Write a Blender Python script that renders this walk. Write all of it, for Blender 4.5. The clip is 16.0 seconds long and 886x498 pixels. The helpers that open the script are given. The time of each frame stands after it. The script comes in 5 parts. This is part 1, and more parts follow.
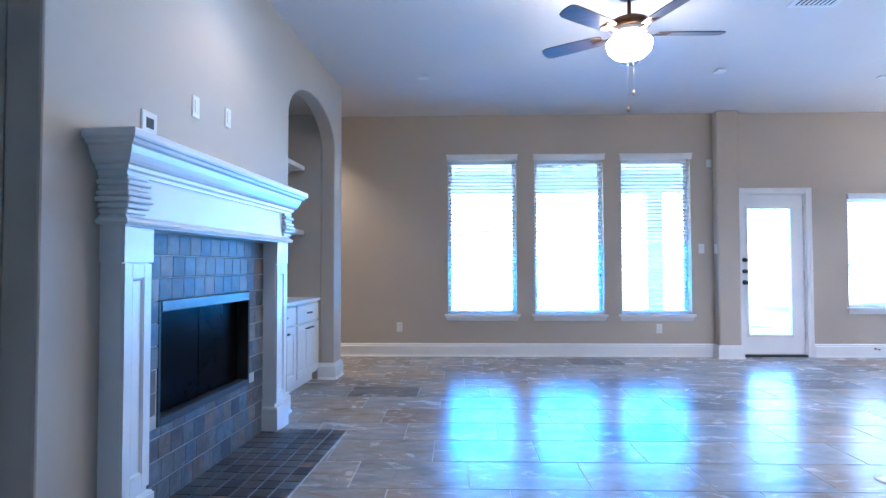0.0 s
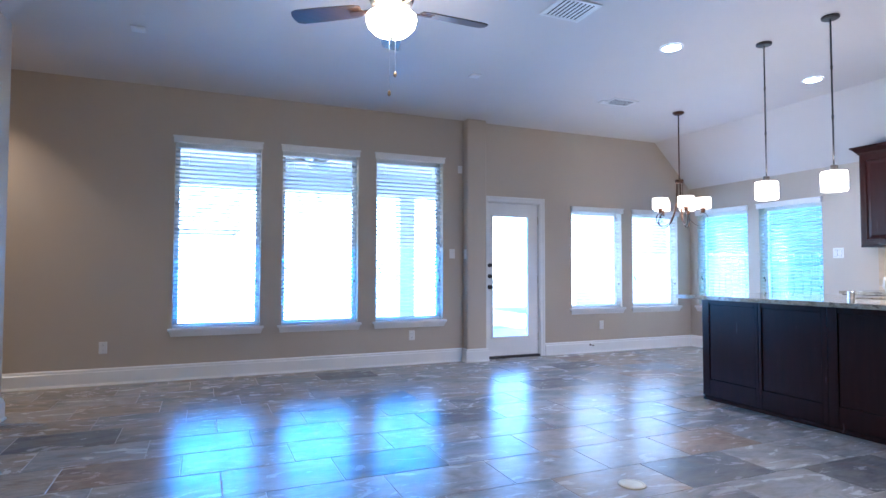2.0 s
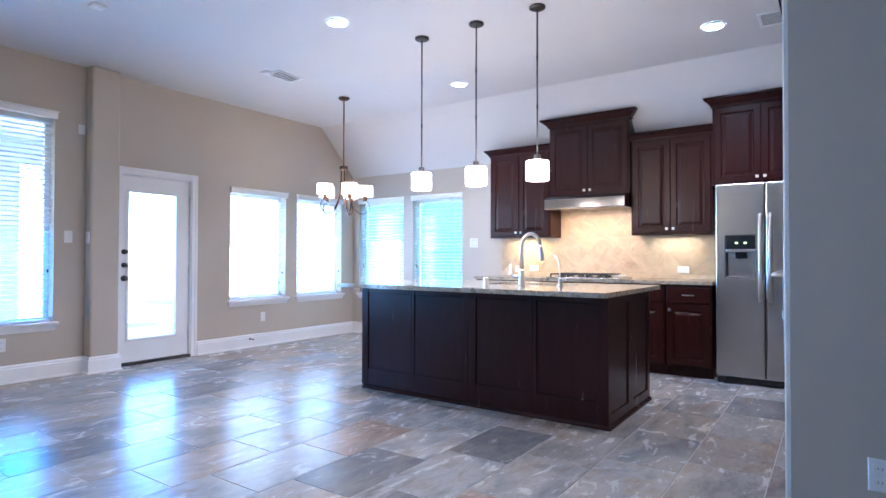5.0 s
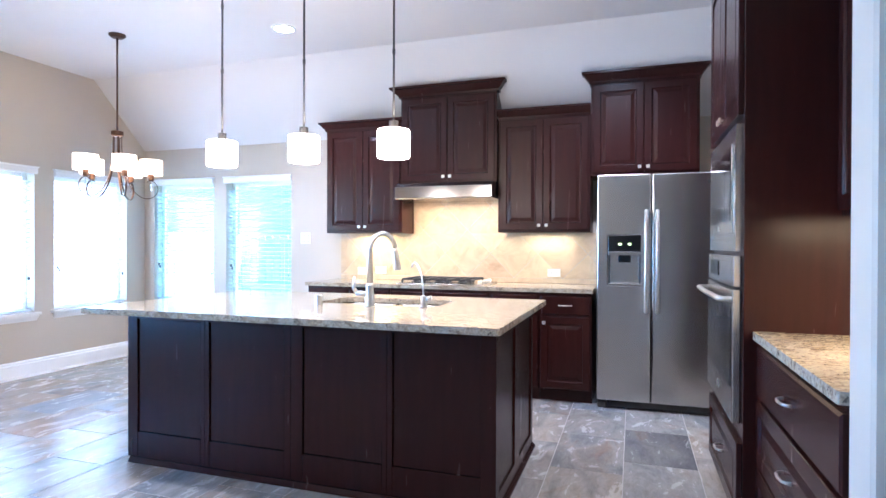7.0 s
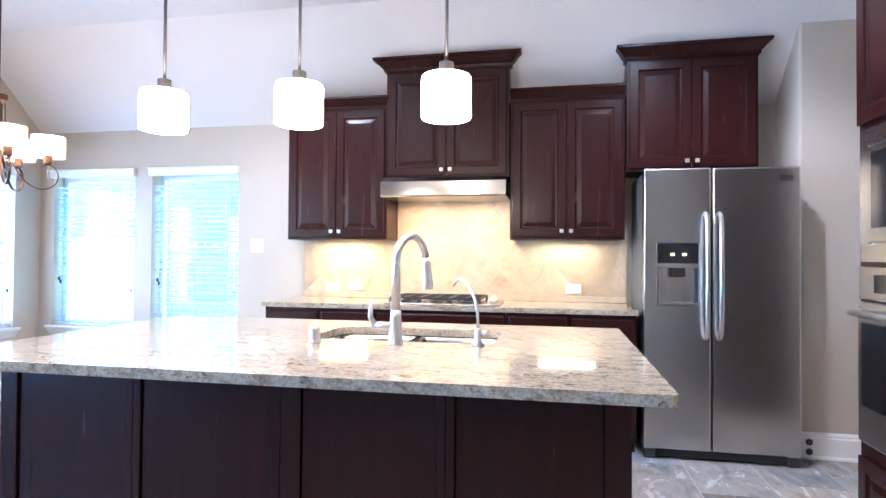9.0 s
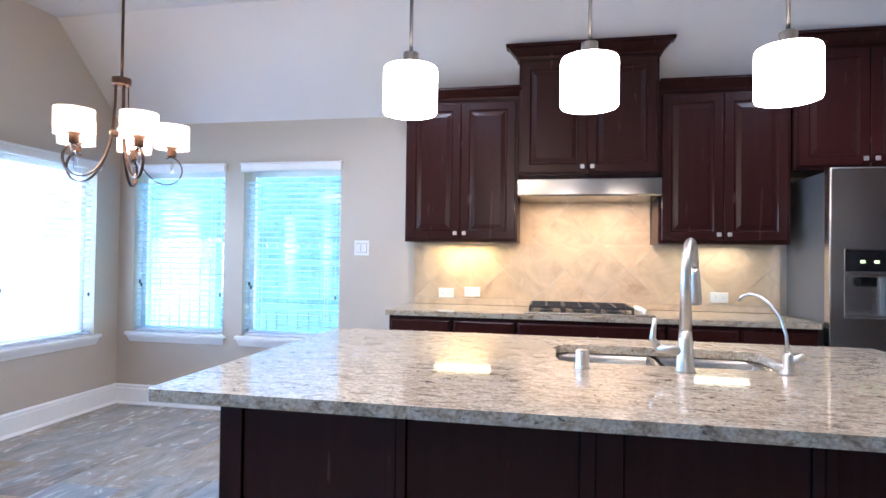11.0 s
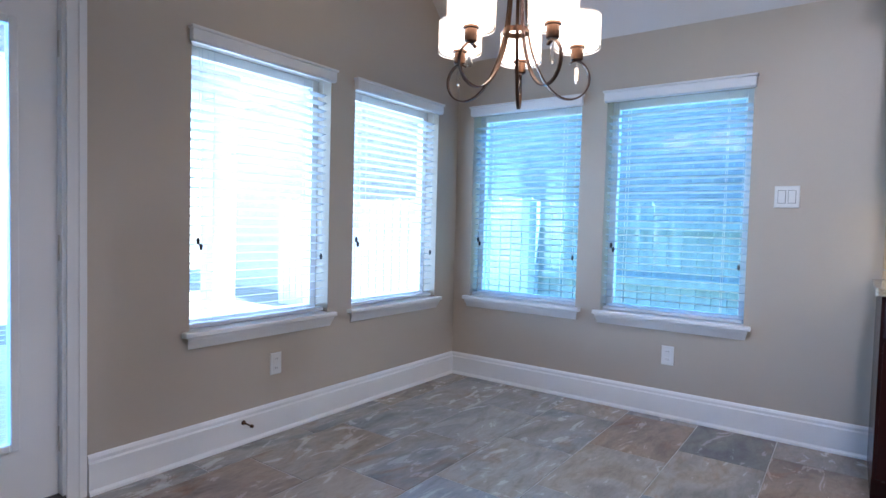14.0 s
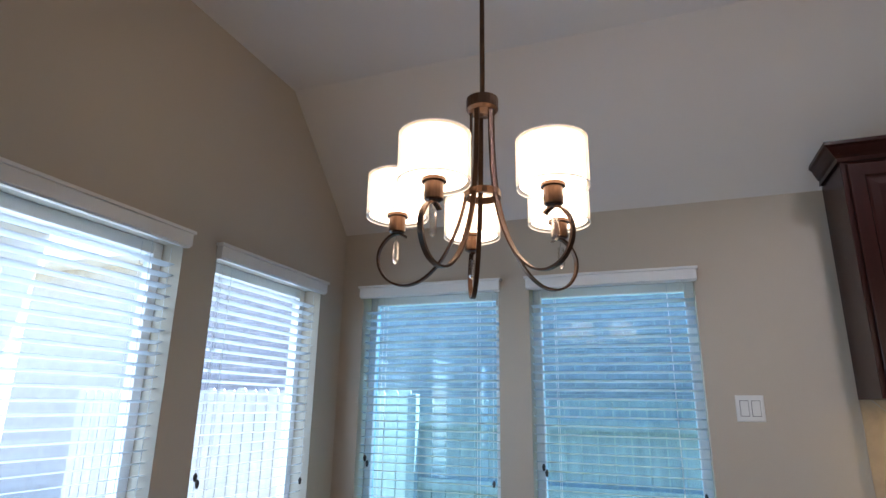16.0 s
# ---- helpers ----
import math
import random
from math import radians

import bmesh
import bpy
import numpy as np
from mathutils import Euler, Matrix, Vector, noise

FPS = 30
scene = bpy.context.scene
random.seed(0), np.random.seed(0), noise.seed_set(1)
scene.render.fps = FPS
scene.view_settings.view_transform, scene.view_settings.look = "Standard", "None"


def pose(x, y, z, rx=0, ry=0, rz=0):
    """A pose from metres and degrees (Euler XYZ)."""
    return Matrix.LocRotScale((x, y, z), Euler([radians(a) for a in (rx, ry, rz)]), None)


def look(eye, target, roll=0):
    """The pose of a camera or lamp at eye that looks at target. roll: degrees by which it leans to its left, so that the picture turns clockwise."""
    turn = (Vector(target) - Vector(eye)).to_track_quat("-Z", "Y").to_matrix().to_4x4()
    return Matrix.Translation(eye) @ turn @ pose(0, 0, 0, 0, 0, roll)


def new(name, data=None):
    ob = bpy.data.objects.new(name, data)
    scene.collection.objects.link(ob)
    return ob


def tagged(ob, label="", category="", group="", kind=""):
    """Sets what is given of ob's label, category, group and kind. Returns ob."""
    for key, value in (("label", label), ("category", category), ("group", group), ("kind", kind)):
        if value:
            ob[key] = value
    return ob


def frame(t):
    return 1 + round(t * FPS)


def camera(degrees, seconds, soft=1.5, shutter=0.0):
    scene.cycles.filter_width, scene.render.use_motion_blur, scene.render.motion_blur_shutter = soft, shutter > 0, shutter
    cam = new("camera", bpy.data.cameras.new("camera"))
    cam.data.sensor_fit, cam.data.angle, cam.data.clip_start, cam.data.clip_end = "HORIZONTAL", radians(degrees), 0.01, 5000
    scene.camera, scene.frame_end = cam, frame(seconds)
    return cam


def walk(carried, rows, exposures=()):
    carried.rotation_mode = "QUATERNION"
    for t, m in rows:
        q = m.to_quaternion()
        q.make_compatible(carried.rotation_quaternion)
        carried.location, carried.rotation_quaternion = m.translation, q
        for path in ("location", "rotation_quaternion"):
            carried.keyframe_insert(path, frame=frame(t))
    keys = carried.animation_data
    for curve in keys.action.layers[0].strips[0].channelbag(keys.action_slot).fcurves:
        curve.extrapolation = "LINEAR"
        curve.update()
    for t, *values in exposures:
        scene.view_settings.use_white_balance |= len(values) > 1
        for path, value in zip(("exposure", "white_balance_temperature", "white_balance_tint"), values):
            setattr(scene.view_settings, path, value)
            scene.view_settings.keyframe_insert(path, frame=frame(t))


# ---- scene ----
cam = camera(76.0, 16.0)
PATH = [
    (0, (0.349, 0.29, 1.118), (0.292, 2.288, 1.178), -0.1),
    (0.5, (0.331, 0.483, 1.137), (0.471, 2.477, 1.192), 0.1),
    (1, (0.386, 0.72, 1.129), (0.676, 2.698, 1.189), 0.0),
    (1.5, (0.456, 0.854, 1.148), (0.934, 2.795, 1.213), 0.2),
    (2, (0.497, 0.938, 1.121), (1.274, 2.779, 1.196), 0.1),
    (2.5, (0.445, 1.026, 1.117), (1.448, 2.754, 1.187), 0.2),
    (3, (0.451, 1.063, 1.09), (1.593, 2.703, 1.159), 0.1),
    (3.5, (0.448, 1.064, 1.107), (1.738, 2.591, 1.157), 0.2),
    (4, (0.499, 1.076, 1.064), (1.957, 2.444, 1.113), 0.2),
    (6.5, (1.79, 1.781, 1.25), (3.608, 2.615, 1.242), 0.2),
    (7, (2.047, 1.925, 1.252), (3.944, 2.56, 1.241), 0.2),
    (7.5, (2.28, 2.141, 1.254), (4.232, 2.576, 1.25), 0.1),
    (8, (2.539, 2.32, 1.242), (4.498, 2.722, 1.25), 0.0),
    (8.5, (2.738, 2.517, 1.236), (4.699, 2.908, 1.262), 0.2),
    (11, (3.032, 3.724, 1.258), (4.998, 4.106, 1.290), 0.8),
    (11.5, (3.026, 3.985, 1.222), (4.964, 4.481, 1.227), 0.7),
    (12, (3.096, 4.211, 1.175), (4.937, 4.994, 1.135), 1.1),
    (12.5, (3.16, 4.412, 1.162), (4.905, 5.386, 1.09), 1.3),
    (13, (3.267, 4.63, 1.127), (4.937, 5.727, 1.038), 1.5),
    (13.5, (3.429, 4.759, 1.103), (5.06, 5.913, 1.026), 1.6),
    (14, (3.67, 4.891, 1.126), (5.291, 6.058, 1.043), 1.5),
    (14.5, (3.885, 4.982, 1.19), (5.502, 6.16, 1.191), 1.5),
    (15, (4.059, 5.116, 1.264), (5.69, 6.258, 1.453), 1.5),
    (15.5, (4.152, 5.314, 1.303), (5.879, 6.234, 1.719), 1.0),
    (16, (4.221, 5.582, 1.323), (6.03, 6.251, 1.853), 0.9),
]

EXPOSURES = [(0, 4.70, 4950, 20), (1.2, 4.37, 5080, 22), (2, 4.22, 5150, 23), (4, 4.27, 5300, 24), (6.3, 5.03, 5450, 23), (7, 5.03, 5480, 22), (8.5, 5.12, 5620, 22), (11, 4.40, 5650, 23), (12.5, 4.05, 5600, 23), (14.5, 3.48, 5600, 22), (15.1, 3.30, 6050, 24), (16, 3.0, 6600, 22)]
walk(cam, [(t, look(eye, target, roll)) for t, eye, target, roll in PATH], EXPOSURES)

# ---- world, sun, lamps ----
world = bpy.data.worlds.new("sky")
world.use_nodes = True
scene.world = world
sky = world.node_tree.nodes.new("ShaderNodeTexSky")
sky.sky_type, sky.sun_disc = "NISHITA", False
sky.ozone_density, sky.dust_density = 4.0, 0.3
sky.sun_elevation, sky.sun_rotation = radians(54), radians(166)
world.node_tree.nodes["Background"].inputs["Strength"].default_value = 0.15
world.node_tree.links.new(sky.outputs[0], world.node_tree.nodes["Background"].inputs["Color"])
sun = new("sun", bpy.data.lights.new("sun", "SUN"))
sun.data.energy, sun.data.angle, sun.data.color = 4.5, radians(0.5), (1.0, 0.95, 0.86)
sun.matrix_world = look((2.0, -8, 11.5), (0, 0, 0))

WARM = (1.0, 0.76, 0.45)


def area_lamp(name, place, target, sx, sy, watts, color):
    lamp = new(name, bpy.data.lights.new(name, "AREA"))
    lamp.data.shape, lamp.data.size, lamp.data.size_y = "RECTANGLE", sx, sy
    lamp.data.energy, lamp.data.color = watts, color
    lamp.matrix_world = look(place, target)
    return lamp


def spot_lamp(name, place, watts, color, cone=110):
    lamp = new(name, bpy.data.lights.new(name, "SPOT"))
    lamp.data.energy, lamp.data.color, lamp.data.spot_size, lamp.data.spot_blend = watts, color, radians(cone), 0.6
    lamp.data.shadow_soft_size = 0.06
    lamp.matrix_world = look(place, (place[0], place[1] + 0.0001, place[2] - 1))
    return lamp


# sky light standing in the openings
SKYBLUE = (0.0, 0.42, 1.0)
for wx in (0.635, 1.71, 2.775):
    area_lamp("window_light", (wx, 7.514, 0.95), (wx, 0, 0.20), 0.8, 0.8, 1.5, SKYBLUE).data.spread = radians(110)
for wx in (5.525, 6.565):
    area_lamp("window_light", (wx, 7.520, 1.20), (wx, 0, 0.93), 1.0, 1.30, 2.0, (0.60, 0.82, 1.0))
# added lamps outside, hidden above the east window heads, turn the slats sky blue
for wy in (6.785, 5.79):
    area_lamp("window_light", (7.80, wy, 2.35), (7.25, wy, 1.25), 0.9, 0.5, 1.1, SKYBLUE)
area_lamp("door_light", (4.165, 7.445, 1.04), (4.165, 0, 1.0), 0.56, 1.58, 0.8, SKYBLUE)

for lx, ly in ((4.10, 4.53), (5.98, 4.60), (5.86, 2.08)):
    spot_lamp("downlight_lamp", (lx, ly, 2.985), 7.5, (0.95, 0.96, 1.0), 140)
area_lamp("undercabinet_lamp", (7.10, 4.36, 1.362), (7.10, 4.361, 0), 0.08, 0.4, 0.20, (1.0, 0.80, 0.34))
area_lamp("undercabinet_lamp", (7.10, 2.65, 1.362), (7.10, 2.651, 0), 0.08, 0.4, 0.10, (1.0, 0.94, 0.60))
for hy in (3.28, 3.73):
    area_lamp("hood_lamp", (6.90, hy, 1.660), (6.98, hy + 0.001, 0), 0.09, 0.09, 0.27, (1.0, 0.78, 0.48))
area_lamp("undercabinet_lamp", (4.05, 1.02, 1.362), (4.10, 1.021, 0), 0.5, 0.08, 0.55, (1.0, 0.76, 0.40))
spot_lamp("downlight_lamp", (-0.42, 3.40, 2.985), 1.8, (1.0, 0.72, 0.38), 130)
spot_lamp("hall_lamp", (-1.75, 6.80, 2.98), 5.0, WARM, 120)


# ---- materials ----
def principled(name):
    m = bpy.data.materials.new(name)
    m.use_nodes = True
    return m, m.node_tree.nodes, m.node_tree.links, m.node_tree.nodes["Principled BSDF"]


def ramp(nodes, links, source, stops):
    r = nodes.new("ShaderNodeValToRGB")
    e = r.color_ramp.elements
    while len(e) < len(stops):
        e.new(0.5)
    for el, (p, c) in zip(e, stops):
        el.position, el.color = p, (*c, 1)
    links.new(source, r.inputs[0])
    return r.outputs[0]


def texture(nodes, links, kind, scale, stretch=(1, 1, 1), detail=4.0, rough=0.55, distort=0.0, shift=False, turn=0.0):
    co = nodes.new("ShaderNodeTexCoord")
    mp = nodes.new("ShaderNodeMapping")
    mp.inputs["Scale"].default_value = stretch
    mp.inputs["Rotation"].default_value = (0, 0, radians(turn))
    links.new(co.outputs["Object"], mp.inputs["Vector"])
    if shift:
        info = nodes.new("ShaderNodeObjectInfo")
        geo = nodes.new("ShaderNodeNewGeometry")
        both = nodes.new("ShaderNodeMath")
        both.operation = "ADD"
        links.new(info.outputs["Random"], both.inputs[0])
        links.new(geo.outputs["Random Per Island"], both.inputs[1])
        mul = nodes.new("ShaderNodeMath")
        mul.operation, mul.inputs[1].default_value = "MULTIPLY", 37.0
        links.new(both.outputs[0], mul.inputs[0])
        links.new(mul.outputs[0], mp.inputs["Location"])
    if kind == "voronoi":
        t = nodes.new("ShaderNodeTexVoronoi")
        t.inputs["Scale"].default_value = scale
        links.new(mp.outputs[0], t.inputs["Vector"])
        return t.outputs["Distance"]
    t = nodes.new("ShaderNodeTexNoise")
    t.inputs["Scale"].default_value, t.inputs["Detail"].default_value = scale, detail
    t.inputs["Roughness"].default_value, t.inputs["Distortion"].default_value = rough, distort
    links.new(mp.outputs[0], t.inputs["Vector"])
    return t.outputs["Fac"]


def bump(nodes, links, shader, source, strength, distance=0.002):
    b = nodes.new("ShaderNodeBump")
    b.inputs["Strength"].default_value, b.inputs["Distance"].default_value = strength, distance
    links.new(source, b.inputs["Height"])
    links.new(b.outputs[0], shader.inputs["Normal"])


def surface(name, dark, light, scale=3.0, stretch=(1, 1, 1), rough=(0.4, 0.5), metal=0.0, relief=0.0, relief_scale=60.0,
            depth=0.002, distort=0.0, shift=False, spec=0.5):
    m, n, l, p = principled(name)
    p.inputs["Specular IOR Level"].default_value = spec
    fac = texture(n, l, "noise", scale, stretch, distort=distort, shift=shift)
    l.new(ramp(n, l, fac, [(0.3, dark), (0.7, light)]), p.inputs["Base Color"])
    mr = n.new("ShaderNodeMapRange")
    mr.inputs["To Min"].default_value, mr.inputs["To Max"].default_value = rough
    l.new(fac, mr.inputs[0])
    l.new(mr.outputs[0], p.inputs["Roughness"])
    p.inputs["Metallic"].default_value = metal
    if relief:
        bump(n, l, p, texture(n, l, "noise", relief_scale, stretch, 3.0), relief, depth)
    return m


def glow(name, color, strength):
    m, n, l, p = principled(name)
    p.inputs["Base Color"].default_value = (0.8, 0.8, 0.78, 1)
    p.inputs["Emission Color"].default_value = (*color, 1)
    p.inputs["Emission Strength"].default_value = strength
    return m


def clear_glass(name, tint=(1, 1, 1), gloss=0.03, share=0.05):
    m = bpy.data.materials.new(name)
    m.use_nodes = True
    n, l = m.node_tree.nodes, m.node_tree.links
    n.remove(n["Principled BSDF"])
    t, g, mix = n.new("ShaderNodeBsdfTransparent"), n.new("ShaderNodeBsdfGlossy"), n.new("ShaderNodeMixShader")
    t.inputs["Color"].default_value = (*tint, 1)
    g.inputs["Roughness"].default_value = gloss
    mix.inputs[0].default_value = share
    l.new(t.outputs[0], mix.inputs[1])
    l.new(g.outputs[0], mix.inputs[2])
    l.new(mix.outputs[0], n["Material Output"].inputs["Surface"])
    return m


def sheer_cloth(name):
    """Thin pale voile: lets most light through and scatters the rest."""
    m = bpy.data.materials.new(name)
    m.use_nodes = True
    n, l = m.node_tree.nodes, m.node_tree.links
    n.remove(n["Principled BSDF"])
    t, g, mix = n.new("ShaderNodeBsdfTransparent"), n.new("ShaderNodeBsdfTranslucent"), n.new("ShaderNodeMixShader")
    g.inputs["Color"].default_value = (0.85, 0.80, 0.72, 1)
    mix.inputs[0].default_value = 0.42
    l.new(t.outputs[0], mix.inputs[1])
    l.new(g.outputs[0], mix.inputs[2])
    l.new(mix.outputs[0], n["Material Output"].inputs["Surface"])
    return m


def slate_tiles(name, stops, vein, scale, rough, stretch, depth):
    """Tiles whose colour changes from piece to piece, with veins and clouds in each."""
    m, n, l, p = principled(name)
    info, geo = n.new("ShaderNodeObjectInfo"), n.new("ShaderNodeNewGeometry")
    add, frac = n.new("ShaderNodeMath"), n.new("ShaderNodeMath")
    add.operation, frac.operation = "ADD", "FRACT"
    l.new(info.outputs["Random"], add.inputs[0])
    l.new(geo.outputs["Random Per Island"], add.inputs[1])
    l.new(add.outputs[0], frac.inputs[0])
    base = ramp(n, l, frac.outputs[0], stops)
    cloud = texture(n, l, "noise", scale, stretch, 6.0, 0.6, 1.2, True)
    veins = ramp(n, l, cloud, vein)
    mix = n.new("ShaderNodeMix")
    mix.data_type, mix.blend_type = "RGBA", "OVERLAY"
    mix.inputs["Factor"].default_value = 0.85
    l.new(base, mix.inputs[6])
    l.new(veins, mix.inputs[7])
    rust = texture(n, l, "noise", scale * 0.6, stretch, 5.0, 0.65, 0.8, True)
    warm = n.new("ShaderNodeMix")
    warm.data_type, warm.blend_type = "RGBA", "MIX"
    l.new(ramp(n, l, rust, [(0.58, (0, 0, 0)), (0.74, (0.6, 0.6, 0.6))]), warm.inputs["Factor"])
    l.new(mix.outputs[2], warm.inputs[6])
    warm.inputs[7].default_value = (0.30, 0.175, 0.10, 1)
    l.new(warm.outputs[2], p.inputs["Base Color"])
    mr = n.new("ShaderNodeMapRange")
    mr.inputs["To Min"].default_value, mr.inputs["To Max"].default_value = rough
    l.new(cloud, mr.inputs[0])
    l.new(mr.outputs[0], p.inputs["Roughness"])
    p.inputs["Specular IOR Level"].default_value = 0.3
    bump(n, l, p, texture(n, l, "noise", scale * 3, stretch, 6.0, 0.6, 0.5, True), 0.35, depth)
    return m


PORCELAIN = [(0.0, (0.33, 0.25, 0.175)), (0.16, (0.37, 0.335, 0.29)), (0.30, (0.25, 0.262, 0.275)), (0.44, (0.35, 0.30, 0.24)),
             (0.58, (0.28, 0.28, 0.275)), (0.72, (0.40, 0.375, 0.335)), (0.84, (0.19, 0.19, 0.195)), (0.90, (0.24, 0.20, 0.17)), (1.0, (0.34, 0.25, 0.18))]


def veined_tiles(name, own_stops, share=0.5, rust=0.55):
    """Porcelain that copies slate: soft drifting bands, long cleft streaks on the bias, rust patches, lighter and darker tiles."""
    m, n, l, p = principled(name)
    info, geo = n.new("ShaderNodeObjectInfo"), n.new("ShaderNodeNewGeometry")
    add, frac = n.new("ShaderNodeMath"), n.new("ShaderNodeMath")
    add.operation, frac.operation = "ADD", "FRACT"
    l.new(info.outputs["Random"], add.inputs[0])
    l.new(geo.outputs["Random Per Island"], add.inputs[1])
    l.new(add.outputs[0], frac.inputs[0])
    drift = texture(n, l, "noise", 1.9, (0.8, 1.4, 1), 3.5, 0.52, 1.4, True, 32)
    hue = ramp(n, l, drift, [(0.30, (0.135, 0.14, 0.15)), (0.40, (0.22, 0.222, 0.225)), (0.48, (0.34, 0.325, 0.30)), (0.56, (0.40, 0.365, 0.315)),
                             (0.64, (0.32, 0.265, 0.21)), (0.72, (0.24, 0.20, 0.17))])
    own = ramp(n, l, frac.outputs[0], own_stops)
    both = n.new("ShaderNodeMix")
    both.data_type = "RGBA"
    both.inputs["Factor"].default_value = share
    l.new(hue, both.inputs[6])
    l.new(own, both.inputs[7])
    patch = texture(n, l, "noise", 2.4, (0.8, 1.4, 1), 6.0, 0.66, 1.4, True, 25)
    stain = n.new("ShaderNodeMix")
    stain.data_type = "RGBA"
    l.new(ramp(n, l, patch, [(0.56, (0, 0, 0)), (0.70, (rust, rust, rust))]), stain.inputs["Factor"])
    l.new(both.outputs[2], stain.inputs[6])
    stain.inputs[7].default_value = (0.25, 0.135, 0.075, 1)
    fine = texture(n, l, "noise", 4.5, (0.62, 1.5, 1), 8.0, 0.62, 1.9, True, 34)
    vein = n.new("ShaderNodeMix")
    vein.data_type, vein.blend_type = "RGBA", "OVERLAY"
    vein.inputs["Factor"].default_value = 0.38
    l.new(stain.outputs[2], vein.inputs[6])
    l.new(ramp(n, l, fine, [(0.32, (0.22, 0.21, 0.20)), (0.46, (0.47, 0.47, 0.47)), (0.56, (0.52, 0.52, 0.52)), (0.68, (0.80, 0.79, 0.78))]), vein.inputs[7])
    grain = texture(n, l, "noise", 20.0, (0.5, 1.5, 1), 6.0, 0.68, 1.2, True, 34)
    cleft = n.new("ShaderNodeMix")
    cleft.data_type, cleft.blend_type = "RGBA", "OVERLAY"
    cleft.inputs["Factor"].default_value = 0.22
    l.new(vein.outputs[2], cleft.inputs[6])
    l.new(ramp(n, l, grain, [(0.34, (0.22, 0.20, 0.19)), (0.50, (0.50, 0.50, 0.50)), (0.66, (0.74, 0.74, 0.74))]), cleft.inputs[7])
    l.new(cleft.outputs[2], p.inputs["Base Color"])
    mr = n.new("ShaderNodeMapRange")
    mr.inputs["To Min"].default_value, mr.inputs["To Max"].default_value = 0.19, 0.33
    l.new(fine, mr.inputs[0])
    l.new(mr.outputs[0], p.inputs["Roughness"])
    p.inputs["Specular IOR Level"].default_value = 0.20
    bump(n, l, p, grain, 0.05, 0.0015)
    return m


def granite(name):
    """Cream stone with long grey-brown drifts, dark flecks and pale crystals."""
    m, n, l, p = principled(name)
    big = texture(n, l, "noise", 24, (1.5, 0.55, 1.0), 6.0, 0.68, 1.4, False, 18)
    col = ramp(n, l, big, [(0.26, (0.085, 0.072, 0.060)), (0.36, (0.20, 0.16, 0.12)), (0.45, (0.32, 0.262, 0.187)),
                           (0.54, (0.41, 0.358, 0.28)), (0.64, (0.375, 0.336, 0.27)), (0.76, (0.20, 0.18, 0.16))])
    fine = texture(n, l, "noise", 110, (1, 1, 1), 4.0, 0.6)
    mix = n.new("ShaderNodeMix")
    mix.data_type, mix.blend_type = "RGBA", "OVERLAY"
    mix.inputs["Factor"].default_value = 0.45
    l.new(col, mix.inputs[6])
    l.new(ramp(n, l, fine, [(0.35, (0.2, 0.2, 0.2)), (0.65, (0.8, 0.78, 0.74))]), mix.inputs[7])
    fleck = texture(n, l, "noise", 64, (1.0, 0.7, 1), 3.0, 0.7, 0.6)
    dark = n.new("ShaderNodeMix")
    dark.data_type = "RGBA"
    l.new(ramp(n, l, fleck, [(0.62, (0, 0, 0)), (0.68, (0.8, 0.8, 0.8))]), dark.inputs["Factor"])
    l.new(mix.outputs[2], dark.inputs[6])
    dark.inputs[7].default_value = (0.055, 0.045, 0.040, 1)
    l.new(dark.outputs[2], p.inputs["Base Color"])
    p.inputs["Roughness"].default_value = 0.06
    return m


M_WALL = surface("greige_paint", (0.47, 0.41, 0.335), (0.50, 0.44, 0.36), 0.9, rough=(0.55, 0.7), relief=0.25, relief_scale=180, depth=0.0012)
M_CEIL = surface("ceiling_paint", (0.66, 0.635, 0.61), (0.70, 0.675, 0.65), 0.8, rough=(0.7, 0.85), relief=0.3, relief_scale=140, depth=0.0015)
M_TRIM = surface("white_trim_paint", (0.76, 0.76, 0.75), (0.82, 0.82, 0.81), 2.0, rough=(0.28, 0.36))
M_WHITE = surface("white_plastic", (0.74, 0.74, 0.72), (0.78, 0.78, 0.76), 5.0, rough=(0.35, 0.4))
M_SLAT = surface("white_slat", (0.60, 0.63, 0.66), (0.66, 0.69, 0.72), 4.0, rough=(0.4, 0.5))
M_FLOOR = veined_tiles("slate_look_porcelain", PORCELAIN)
M_FLOOR_DARK = veined_tiles("charcoal_porcelain", [(0.0, (0.10, 0.10, 0.105)), (1.0, (0.15, 0.145, 0.14))], 0.70, 0.3)
M_FLOOR_RUST = veined_tiles("rust_mottled_porcelain", [(0.0, (0.24, 0.15, 0.095)), (1.0, (0.30, 0.20, 0.135))], 0.62, 0.95)
M_FLOOR_BLUE = veined_tiles("blue_grey_porcelain", [(0.0, (0.25, 0.285, 0.33)), (1.0, (0.28, 0.30, 0.33))], 0.7, 0.15)
M_GROUT = surface("grout", (0.42, 0.385, 0.345), (0.50, 0.465, 0.42), 6.0, rough=(0.8, 0.9))
M_SLATE = slate_tiles("natural_slate",
                      [(0.0, (0.060, 0.080, 0.105)), (0.18, (0.15, 0.145, 0.14)), (0.34, (0.09, 0.125, 0.17)), (0.5, (0.20, 0.15, 0.115)),
                       (0.66, (0.055, 0.070, 0.09)), (0.82, (0.13, 0.165, 0.205)), (1.0, (0.22, 0.20, 0.18))],
                      [(0.3, (0.25, 0.25, 0.25)), (0.7, (0.70, 0.69, 0.68))], 9.0, (0.42, 0.65), (1, 1, 1), 0.003)
